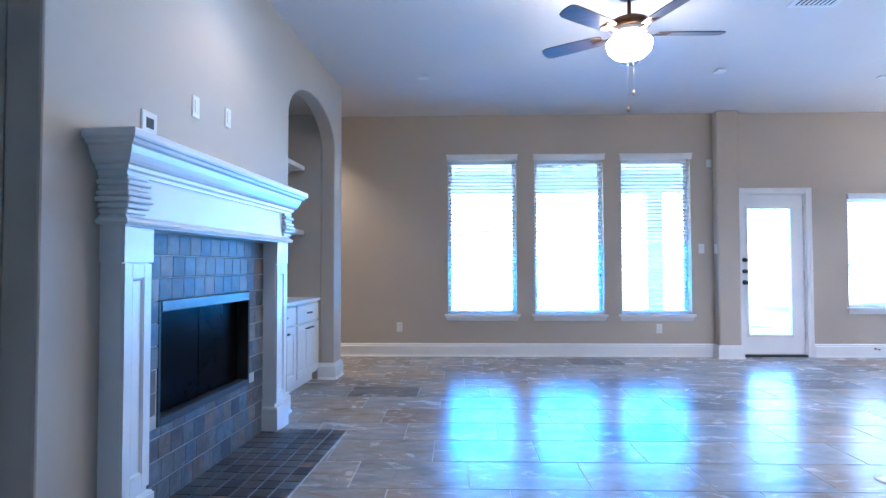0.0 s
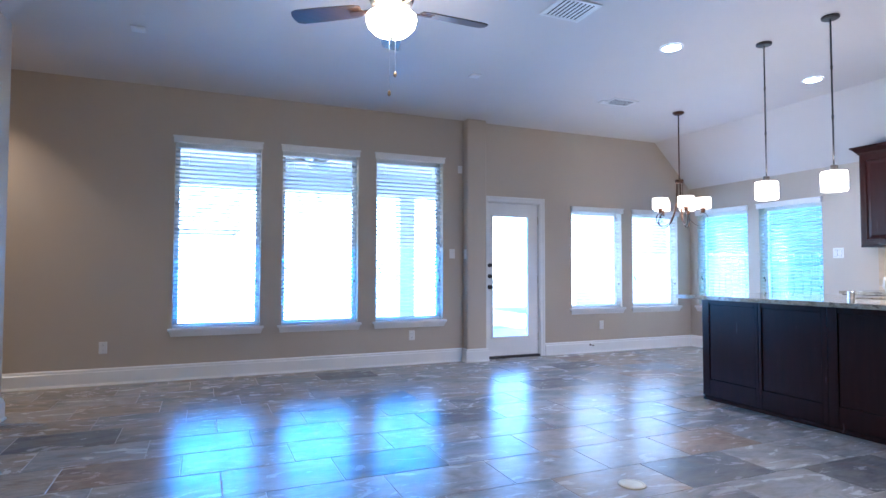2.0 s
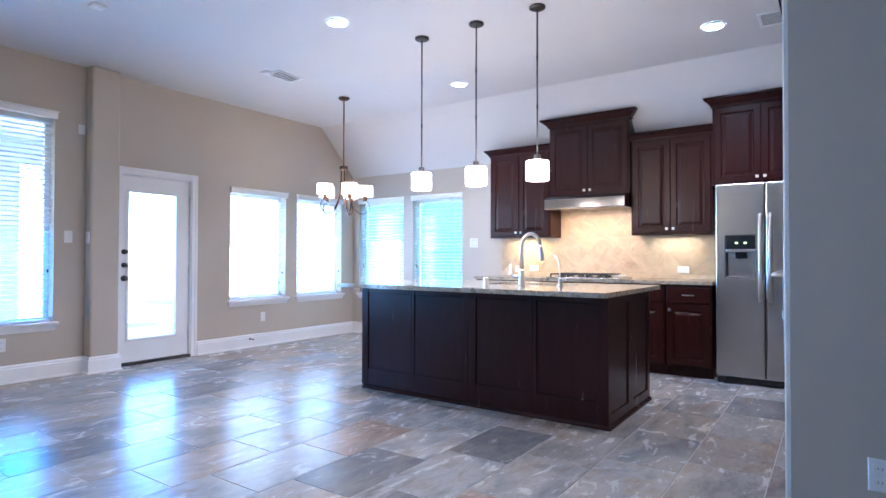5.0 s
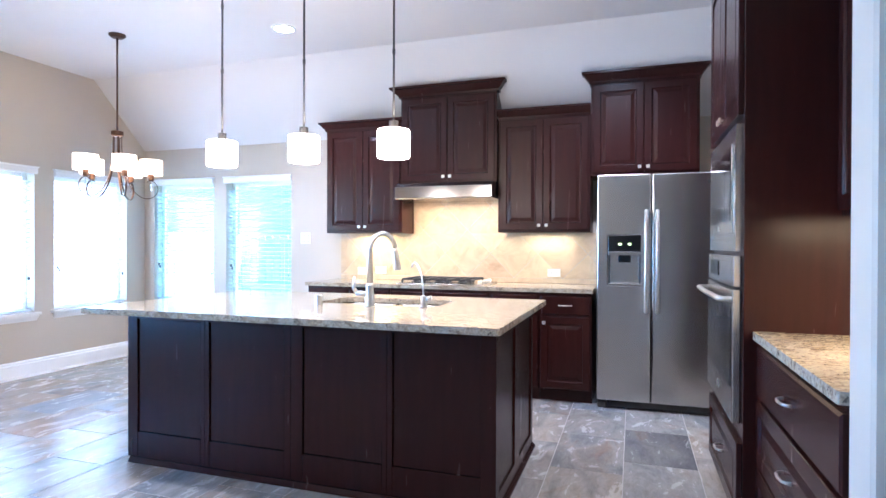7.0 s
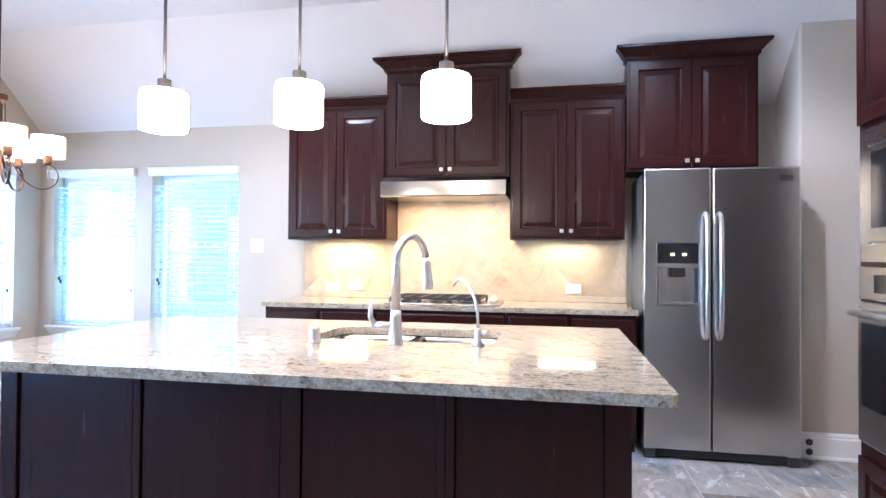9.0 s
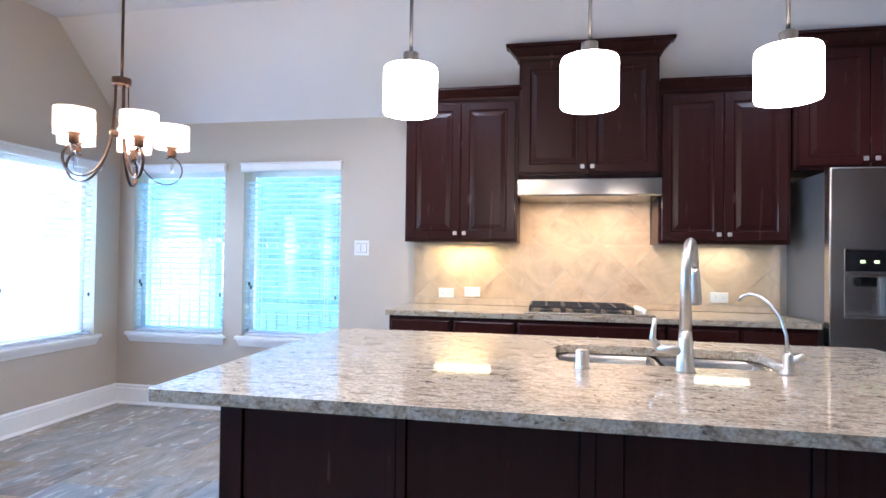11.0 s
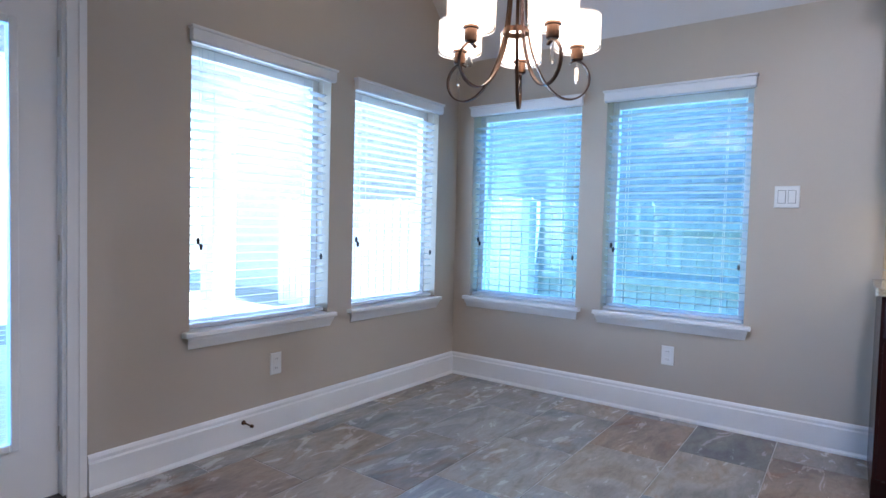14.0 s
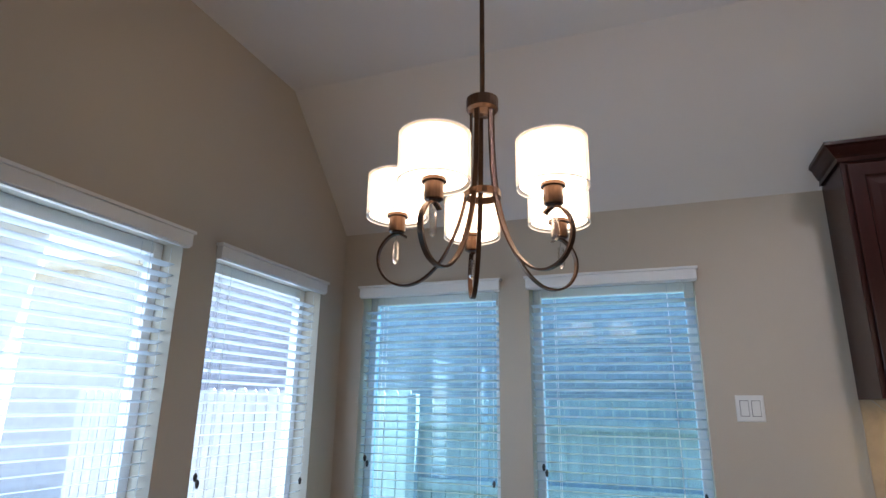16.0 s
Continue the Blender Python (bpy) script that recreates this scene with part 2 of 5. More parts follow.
M_HEARTH = slate_tiles("dark_slate",
                       [(0.0, (0.030, 0.033, 0.036)), (0.3, (0.055, 0.056, 0.058)), (0.55, (0.085, 0.075, 0.066)), (0.8, (0.040, 0.047, 0.052)), (1.0, (0.10, 0.10, 0.095))],
                       [(0.3, (0.25, 0.25, 0.25)), (0.7, (0.70, 0.69, 0.68))], 9.0, (0.35, 0.6), (1, 1, 1), 0.003)
M_DARKGROUT = surface("pale_slate_grout", (0.40, 0.385, 0.37), (0.50, 0.48, 0.455), 8.0, rough=(0.8, 0.9))
M_WOOD = surface("dark_cherry_wood", (0.0225, 0.0056, 0.0047), (0.0285, 0.0070, 0.0057), 9.0, (3.0, 3.0, 0.3), (0.26, 0.28), distort=0.3, spec=0.25)
M_WOOD_IN = surface("dark_cherry_core", (0.020, 0.006, 0.005), (0.028, 0.008, 0.0066), 9.0, (3.0, 3.0, 0.3), (0.3, 0.4), spec=0.28)
M_FIREGLASS = surface("smoked_fire_glass", (0.003, 0.003, 0.004), (0.006, 0.005, 0.006), 3.0, rough=(0.2, 0.3), spec=0.015)
M_GRANITE = granite("speckled_granite")
M_STEEL = surface("brushed_stainless", (0.52, 0.505, 0.48), (0.55, 0.535, 0.508), 1.3, (1.0, 1.0, 1.0), (0.24, 0.27), 1.0)
M_POLISHED = surface("polished_stainless", (0.40, 0.39, 0.38), (0.48, 0.47, 0.46), 3.0, (1.0, 1.0, 0.12), (0.12, 0.18), 1.0)
M_CHROME = surface("satin_nickel", (0.56, 0.53, 0.49), (0.64, 0.61, 0.56), 10.0, rough=(0.30, 0.38), metal=1.0)
M_BRONZE = surface("oil_rubbed_bronze", (0.050, 0.026, 0.016), (0.105, 0.055, 0.032), 14.0, rough=(0.3, 0.42), metal=0.8)
M_DARKROD = surface("dark_nickel_rod", (0.045, 0.042, 0.040), (0.075, 0.07, 0.066), 14.0, rough=(0.35, 0.45), metal=0.6)
M_BLACK = surface("black_gloss", (0.008, 0.008, 0.009), (0.014, 0.014, 0.015), 3.0, rough=(0.06, 0.12))
M_IRON = surface("matt_black_iron", (0.012, 0.012, 0.013), (0.030, 0.028, 0.027), 9.0, rough=(0.5, 0.7), relief=0.2)
M_SPLASH = slate_tiles("travertine_tile",
                       [(0.0, (0.50, 0.39, 0.27)), (0.35, (0.58, 0.46, 0.33)), (0.7, (0.46, 0.37, 0.27)), (1.0, (0.55, 0.42, 0.30))],
                       [(0.3, (0.40, 0.39, 0.37)), (0.7, (0.62, 0.60, 0.57))], 5.0, (0.35, 0.5), (1, 1, 1), 0.0015)
M_SHADE = glow("lit_shade", (1.0, 0.84, 0.62), 1.5)
M_DRUM = glow("lit_drum", (1.0, 0.78, 0.52), 0.55)
M_GLOBE = glow("lit_globe", (1.0, 0.80, 0.48), 3.6)
M_CAN = glow("lit_downlight", (0.70, 0.87, 1.0), 6.0)
M_SHEER = sheer_cloth("sheer_outer_shade")
# pane colours hold the blue of the daylight outside, more so on the east
M_GLASS = clear_glass("window_glass_sky_tint", (0.88, 0.96, 1.0))
M_GLASS_EAST = clear_glass("window_glass_sky_tint_east", (0.64, 0.92, 1.0))
M_CRYSTAL = clear_glass("crystal_drop", (0.95, 0.95, 0.95), 0.08, 0.3)
M_LED = glow("green_display", (0.55, 0.9, 0.1), 0.08)
M_GROUND = surface("dry_lawn", (0.20, 0.19, 0.11), (0.31, 0.28, 0.18), 3.0, rough=(0.8, 0.95), relief=0.6, relief_scale=30, depth=0.02)
M_CONCRETE = surface("patio_concrete", (0.52, 0.51, 0.49), (0.62, 0.61, 0.58), 2.0, rough=(0.7, 0.85), relief=0.2)
# grey cedar with the blue of skylit shade mixed into its colour
M_FENCE = surface("weathered_cedar_shade_blue", (0.19, 0.22, 0.25), (0.32, 0.36, 0.39), 4.0, (4, 4, 0.5), (0.7, 0.85), relief=0.3, relief_scale=40, shift=True)
M_BRICK = surface("red_brown_brick", (0.26, 0.23, 0.23), (0.42, 0.38, 0.38), 6.0, rough=(0.75, 0.9), relief=0.3, relief_scale=50, shift=True)
M_BLADE = surface("walnut_blade", (0.035, 0.024, 0.020), (0.075, 0.050, 0.040), 5.0, (1, 8, 1), (0.3, 0.4))


# ---- mesh helpers ----
def box(bm, x0, x1, y0, y1, z0, z1):
    v = [bm.verts.new((x, y, z)) for x in (x0, x1) for y in (y0, y1) for z in (z0, z1)]
    for a in ((0, 1, 3, 2), (4, 6, 7, 5), (0, 4, 5, 1), (2, 3, 7, 6), (0, 2, 6, 4), (1, 5, 7, 3)):
        bm.faces.new([v[i] for i in a])
    return v


def lathe(bm, profile, cx=0, cy=0, cz=0, n=24, cap=True):
    rings = []
    for r, z in profile:
        rings.append([bm.verts.new((cx + r * math.cos(2 * math.pi * k / n), cy + r * math.sin(2 * math.pi * k / n), cz + z)) for k in range(n)])
    for a, b in zip(rings, rings[1:]):
        for k in range(n):
            bm.faces.new((a[k], a[(k + 1) % n], b[(k + 1) % n], b[k]))
    if cap:
        bm.faces.new(rings[0][::-1])
        bm.faces.new(rings[-1])


def tube(bm, pts, r, n=8):
    pts = [Vector(p) for p in pts]
    radii = r if isinstance(r, (list, tuple)) else [r] * len(pts)
    rings, up = [], None
    for i, p in enumerate(pts):
        d = (pts[min(i + 1, len(pts) - 1)] - pts[max(i - 1, 0)]).normalized()
        if up is None:
            up = d.orthogonal().normalized()
        up = (up - d * up.dot(d)).normalized()
        side = d.cross(up)
        rings.append([bm.verts.new(p + radii[i] * (up * math.cos(2 * math.pi * k / n) + side * math.sin(2 * math.pi * k / n))) for k in range(n)])
    for a, b in zip(rings, rings[1:]):
        for k in range(n):
            bm.faces.new((a[k], a[(k + 1) % n], b[(k + 1) % n], b[k]))
    bm.faces.new(rings[0][::-1])
    bm.faces.new(rings[-1])


def sweep(bm, path, profile):
    """A moulding along an open plan line; profile of (out, z), out to the left of the way."""
    path = [Vector(p) for p in path]
    rings = []
    for i, p in enumerate(path):
        a = (p - path[i - 1]).normalized() if i else (path[1] - p).normalized()
        b = (path[i + 1] - p).normalized() if i < len(path) - 1 else a
        na, nb = Vector((-a.y, a.x)), Vector((-b.y, b.x))
        mitre = (na + nb) / (1 + na.dot(nb))
        rings.append([bm.verts.new((p.x + mitre.x * o, p.y + mitre.y * o, z)) for o, z in profile])
    k = len(profile)
    for a, b in zip(rings, rings[1:]):
        for j in range(k):
            bm.faces.new((a[j], a[(j + 1) % k], b[(j + 1) % k], b[j]))
    bm.faces.new(rings[0])
    bm.faces.new(rings[-1][::-1])


def side_matrix(facing, x, y, z):
    """Local u to the right, v up and w out of a face that looks along facing (n, s, e, w)."""
    u, w = {"w": ((0, -1, 0), (-1, 0, 0)), "n": ((-1, 0, 0), (0, 1, 0)), "s": ((1, 0, 0), (0, -1, 0)), "e": ((0, 1, 0), (1, 0, 0))}[facing]
    m = Matrix.Identity(4)
    for i in range(3):
        m[i][0], m[i][1], m[i][2], m[i][3] = u[i], (0, 0, 1)[i], w[i], (x, y, z)[i]
    return m


RAISED = [(0, 0), (0, 0.017), (0.003, 0.020), (0.056, 0.020), (0.062, 0.012), (0.072, 0.011), (0.100, 0.018), (0.104, 0.018)]
FLATPANEL = [(0, 0), (0, 0.018), (0.06, 0.018), (0.066, 0.009)]
DRAWER = [(0, 0), (0, 0.015), (0.010, 0.020), (0.016, 0.020)]
SLAB = [(0, 0), (0, 0.004), (0.002, 0.006)]


def panel(bm, m, w, h, profile):
    """Nested rectangles: a door, drawer front or framed panel, on the face that m gives."""
    rings = []
    for inset, out in profile:
        i = min(inset, 0.45 * min(w, h))
        rings.append([bm.verts.new(m @ Vector((u, v, out))) for u, v in ((i, i), (w - i, i), (w - i, h - i), (i, h - i))])
    for a, b in zip(rings, rings[1:]):
        for k in range(4):
            bm.faces.new((a[k], a[(k + 1) % 4], b[(k + 1) % 4], b[k]))
    bm.faces.new(rings[-1])
    bm.faces.new(rings[0][::-1])


def mbox(bm, m, u0, u1, v0, v1, w0, w1):
    for v in box(bm, u0, u1, v0, v1, w0, w1):
        v.co = m @ v.co


def thing(name, base, label="", category="", group="", kind=""):
    ob = new(name)
    ob.location = base
    ob.empty_display_size = 0.1
    return tagged(ob, label, category, group, kind)


def place_of(ob):
    p = Vector((0, 0, 0))
    while ob:
        p += ob.location
        ob = ob.parent
    return p


def part(name, bm, mat, parent=None, label="", bevel=0.0, smooth=False, base=None, category="", group="", kind=""):
    """A mesh object from bm, which holds world coordinates."""
    bmesh.ops.recalc_face_normals(bm, faces=bm.faces)
    origin = Vector(base) if base else Vector((0, 0, 0))
    for v in bm.verts:
        v.co -= (place_of(parent) if parent else Vector((0, 0, 0))) + origin
    me = bpy.data.meshes.new(name)
    bm.to_mesh(me)
    bm.free()
    if smooth:
        for f in me.polygons:
            f.use_smooth = True
    me.materials.append(mat)
    ob = new(name, me)
    ob.location = origin
    ob.parent = parent
    if bevel:
        b = ob.modifiers.new("edge", "BEVEL")
        b.width, b.segments, b.limit_method, b.angle_limit = bevel, 5 if name == "countertop" else 2, "ANGLE", radians(40)
    return tagged(ob, label, category, group, kind)


def boxes(name, mat, spans, parent=None, bevel=0.0, **tags):
    bm = bmesh.new()
    for s in spans:
        box(bm, *s)
    return part(name, bm, mat, parent, bevel=bevel, **tags)


# ---- setting ----
H = 3.0
NY, EX, WX = 7.35, 7.24, -0.893
# the fireplace wall runs a little out of square with the rest
SKEW = Matrix.Translation((-0.88, 5.9, 0)) @ Matrix.Rotation(radians(-3.4), 4, "Z") @ Matrix.Translation((0.88, -5.9, 0))


def askew(ob):
    ob.matrix_world = SKEW @ Matrix.Translation(ob.location)
    return ob


N_WINDOWS = [(0.210, 1.062, 0.510, 2.455), (1.285, 2.137, 0.510, 2.455), (2.350, 3.202, 0.510, 2.455), (5.100, 5.948, 0.595, 1.945), (6.143, 6.990, 0.595, 1.945)]
DOOR = (3.80, 4.60, 0.0, 2.005)
E_WINDOWS = [(6.365, 7.205, 0.595, 1.955), (5.365, 6.195, 0.595, 1.955)]


def wall_cells(bm, holes, a0, a1, z0, z1, put):
    cuts = sorted({a0, a1, *[h[0] for h in holes], *[h[1] for h in holes]})
    rows = sorted({z0, z1, *[h[2] for h in holes], *[h[3] for h in holes]})
    for p, q in zip(cuts, cuts[1:]):
        for r, s in zip(rows, rows[1:]):
            if not any(h[0] < (p + q) / 2 < h[1] and h[2] < (r + s) / 2 < h[3] for h in holes):
                put(bm, p, q, r, s)


bm = bmesh.new()
wall_cells(bm, N_WINDOWS + [DOOR], -3.2, 7.44, 0, H + 0.1, lambda b, p, q, r, s: box(b, p, q, NY, NY + 0.16, r, s))
wall_north = part("wall_north", bm, M_WALL, kind="structure", label="greige painted wall with windows and a glazed door")
bm = bmesh.new()
wall_cells(bm, E_WINDOWS, 0.7, NY, 0, 2.6, lambda b, p, q, r, s: box(b, EX, EX + 0.16, p, q, r, s))
wall_east = part("wall_east", bm, M_WALL, kind="structure", label="greige painted wall behind the kitchen")
boxes("wall_pier", M_WALL, [(3.47, 3.738, 7.215, 7.352, 0, H)], kind="structure", bevel=0.02)
boxes("wall_south", M_WALL, [(-1.7, 3.44, -1.75, -1.6, 0, H)], kind="structure")
boxes("wall_kitchen_south", M_WALL, [(3.57, 6.83, 0.70, 0.86, 0, H), (6.83, 7.24, 0.70, 1.215, 0, H)], kind="structure", bevel=0.015)
boxes("wall_stub", M_WALL, [(3.44, 3.60, -1.75, 1.45, 0, H)], kind="structure", bevel=0.02)
boxes("wall_hall", M_WALL, [(-3.2, -3.05, 6.0, NY, 0, H), (-3.05, WX - 0.12, 6.02, 6.15, 0, H)], kind="structure")

# fireplace wall with two arched niches and the firebox
ARCHES = [(0.91, 2.21), (4.62, 5.90)]
FIRE = (2.915, 3.915, 0.365, 0.957)
bm = bmesh.new()
outline = [(-1.75, 0)]
for y0, y1, spring, rise in ((0.91, 2.21, 2.30, 0.33), (FIRE[0], FIRE[1], FIRE[3], 0), (4.62, 5.90, 2.30, 0.33)):
    outline += [(y0, 0), (y0, spring)]
    if rise:
        outline += [((y0 + y1) / 2 - (y1 - y0) / 2 * math.cos(math.pi * k / 28), spring + rise * math.sin(math.pi * k / 28)) for k in range(1, 28)]
    outline += [(y1, spring), (y1, 0)]
outline += [(6.15, 0), (6.15, H), (-1.75, H)]
front = bm.faces.new([bm.verts.new((WX, y, z)) for y, z in outline])
out = bmesh.ops.extrude_face_region(bm, geom=[front])
for v in out["geom"]:
    if isinstance(v, bmesh.types.BMVert):
        v.co.x -= 0.14
bmesh.ops.triangulate(bm, faces=[f for f in bm.faces if len(f.verts) > 4])
askew(part("wall_west", bm, M_WALL, kind="structure", label="greige fireplace wall with two arched niches", bevel=0.012))
for y0, y1 in ARCHES:
    askew(boxes("niche_wall", M_WALL, [(-1.60, -1.45, y0 - 0.1, y1 + 0.1, 0, 2.75), (-1.45, WX - 0.141, y0 - 0.1, y0, 0, 2.75), (-1.45, WX - 0.141, y1, y1 + 0.1, 0, 2.75),
                                 (-1.45, WX - 0.141, y0, y1, 2.64, 2.75)], kind="structure"))
askew(boxes("firebox_backing", M_GROUT, [(WX - 0.10, WX - 0.032, FIRE[0], FIRE[1], 0, FIRE[2])], kind="structure"))

bm = bmesh.new()
box(bm, -3.2, 6.58, -1.75, NY + 0.16, H, H + 0.12)
prism = [(6.58, H), (EX, 2.345), (EX + 0.16, 2.345), (EX + 0.16, H + 0.12), (6.58, H + 0.12)]
ends = [[bm.verts.new((x, y, z)) for x, z in prism] for y in (0.70, NY)]
for k in range(5):
    bm.faces.new((ends[0][k], ends[0][(k + 1) % 5], ends[1][(k + 1) % 5], ends[1][k]))
bm.faces.new(ends[0])
bm.faces.new(ends[1][::-1])
part("ceiling", bm, M_CEIL, kind="structure", label="off-white ceiling sloping down above the kitchen wall")

BASE = [(0, 0), (0.030, 0), (0.029, 0.010), (0.022, 0.019), (0.020, 0.021), (0.020, 0.128), (0.013, 0.135), (0.013, 0.149), (0.006, 0.159), (0, 0.163)]


def baseboard(path):
    bm = bmesh.new()
    sweep(bm, path, BASE)
    return part("baseboard", bm, M_TRIM, kind="structure")


baseboard([(3.738, 7.335), (3.738, 7.215), (3.47, 7.215), (3.47, NY), (-3.05, NY)])
baseboard([(EX, 4.78), (EX, NY), (4.668, NY)])
askew(baseboard([(WX - 0.18, 6.15), (WX, 6.15), (WX, 5.90), (WX - 0.16, 5.90)]))
askew(baseboard([(WX - 0.16, 4.62), (WX, 4.62), (WX, 4.335)]))
askew(baseboard([(WX, 2.495), (WX, 2.21), (WX - 0.16, 2.21)]))
baseboard([(3.44, -1.6), (3.44, 1.45), (3.58, 1.45)])
baseboard([(6.83, 0.88), (6.83, 1.215), (7.20, 1.215)])

# floor: grout bed now, tiles at the end of the file
boxes("floor", M_GROUT, [(-3.2, EX + 0.16, -1.75, NY + 0.16, -0.12, -0.0022)], kind="structure", label="slate-look porcelain tile floor")
FLOOR = bpy.data.objects["floor"]


# ---- windows, blinds, door ----
def window(facing, a0, a1, z0, z1):
    """A window in the wall, with its stool and apron."""
    w, h = a1 - a0, z1 - z0
    m = side_matrix(facing, *((a0, NY, z0) if facing == "s" else (EX, a1, z0)))
    base = m @ Vector((w / 2, 0, -0.16))
    ob = thing("window", base, "white framed window with a moulded sill", "window", "windows", "structure")
    bm = bmesh.new()
    for u0, u1, v0, v1 in ((0, 0.045, 0, h), (w - 0.045, w, 0, h), (0.045, w - 0.045, 0, 0.05), (0.045, w - 0.045, h - 0.05, h)):
        mbox(bm, m, u0, u1, v0, v1, -0.155, -0.105)
    part("frame", bm, M_TRIM, ob, bevel=0.004)
    bm = bmesh.new()
    mbox(bm, m, 0.045, w - 0.045, 0.05, h - 0.05, -0.135, -0.131)
    part("pane", bm, M_GLASS if facing == "s" else M_GLASS_EAST, ob).visible_shadow = False
    bm = bmesh.new()
    mbox(bm, m, 0.0, w, -0.006, 0.012, -0.105, 0.0)
    mbox(bm, m, -0.040, w + 0.040, -0.014, 0.012, 0.001, 0.045)
    part("sill", bm, M_TRIM, ob, bevel=0.005)
    bm = bmesh.new()
    prof = [(0.001, -0.070), (0.012, -0.070), (0.016, -0.058), (0.020, -0.050), (0.032, -0.026), (0.034, -0.0145), (0.001, -0.0145)]
    for u0, u1 in ((-0.024, w + 0.024),):
        rings = [[bm.verts.new(m @ Vector((u + (o - 0.03) * sgn * 0.6, v, o))) for o, v in prof] for u, sgn in ((u0, -1), (u1, 1))]
        k = len(prof)
        for j in range(k):
            bm.faces.new((rings[0][j], rings[0][(j + 1) % k], rings[1][(j + 1) % k], rings[1][j]))
        bm.faces.new(rings[0])
        bm.faces.new(rings[1][::-1])
    part("apron", bm, M_TRIM, ob)
    return ob


SLAT_MESH = {}


def blind(facing, a0, a1, z0, z1):
    """A white slatted blind with its valance, open, hanging in the window."""
    w, h = a1 - a0, z1 - z0
    m = side_matrix(facing, *((a0, NY, z0) if facing == "s" else (EX, a1, z0)))
    ob = thing("window_blind", m @ Vector((w / 2, h, 0)), "white horizontal slat blind, lowered with open slats", "blind", "blinds")
    bm = bmesh.new()
    mbox(bm, m, -0.012, w + 0.012, h - 0.016, h + 0.036, 0.003, 0.036)
    mbox(bm, m, -0.020, w + 0.020, h + 0.0365, h + 0.050, 0.003, 0.044)
    mbox(bm, m, -0.010, w + 0.010, h - 0.022, h - 0.0165, 0.003, 0.030)
    part("valance", bm, M_TRIM, ob, bevel=0.003)
    bm = bmesh.new()
    mbox(bm, m, 0.008, w - 0.008, 0.018, 0.036, -0.075, -0.025)
    part("bottom_rail", bm, M_SLAT, ob, bevel=0.003)
    for u in (0.13, w - 0.13):
        for d in (-0.077, -0.024):
            bm = bmesh.new()
            mbox(bm, m, u - 0.001, u + 0.001, 0.03, h - 0.02, d - 0.0008, d + 0.0008)
            part("ladder_cord", bm, M_SLAT, ob)
    for u, v in ((0.05, 0.33 * h), (0.065, 0.31 * h), (w - 0.04, 0.26 * h)):
        bm = bmesh.new()
        mbox(bm, m, u - 0.0008, u + 0.0008, v, h - 0.03, -0.0195, -0.018)
        part("pull_cord", bm, M_SLAT, ob)
        q = m @ Vector((u, v, -0.0187))
        bm = bmesh.new()
        lathe(bm, [(0.003, 0.0), (0.009, -0.012), (0.007, -0.028), (0.004, -0.034)], q.x, q.y, q.z, 10)
        part("tassel", bm, M_IRON, ob, smooth=True)
    key = (facing, round(w, 3))
    if key not in SLAT_MESH:
        bm = bmesh.new()
        turn = Matrix.Rotation(radians(-12), 4, "X")
        sec = [(-0.025, 0.0), (-0.012, 0.0022), (0.0, 0.003), (0.012, 0.0022), (0.025, 0.0), (0.012, -0.0006), (0.0, 0.0002), (-0.012, -0.0006)]
        rings = [[bm.verts.new(m.to_3x3().to_4x4() @ turn @ Vector((u, v, d))) for d, v in sec] for u in (-w / 2 + 0.004, w / 2 - 0.004)]
        for j in range(8):
            bm.faces.new((rings[0][j], rings[0][(j + 1) % 8], rings[1][(j + 1) % 8], rings[1][j]))
        bm.faces.new(rings[0])
        bm.faces.new(rings[1][::-1])
        bmesh.ops.recalc_face_normals(bm, faces=bm.faces)
        me = bpy.data.meshes.new("slat")
        bm.to_mesh(me)
        bm.free()
        me.materials.append(M_SLAT)
        SLAT_MESH[key] = me
    n = int((h - 0.07) / 0.0445)
    for k in range(n):
        s = new("slat", SLAT_MESH[key])
        s.parent = ob
        s.location = m @ Vector((w / 2, 0.055 + 0.0445 * k, -0.050)) - ob.location
    return ob


for hole in N_WINDOWS:
    window("s", *hole)
    blind("s", *hole)
for hole in E_WINDOWS:
    window("w", *hole)
    blind("w", *hole)


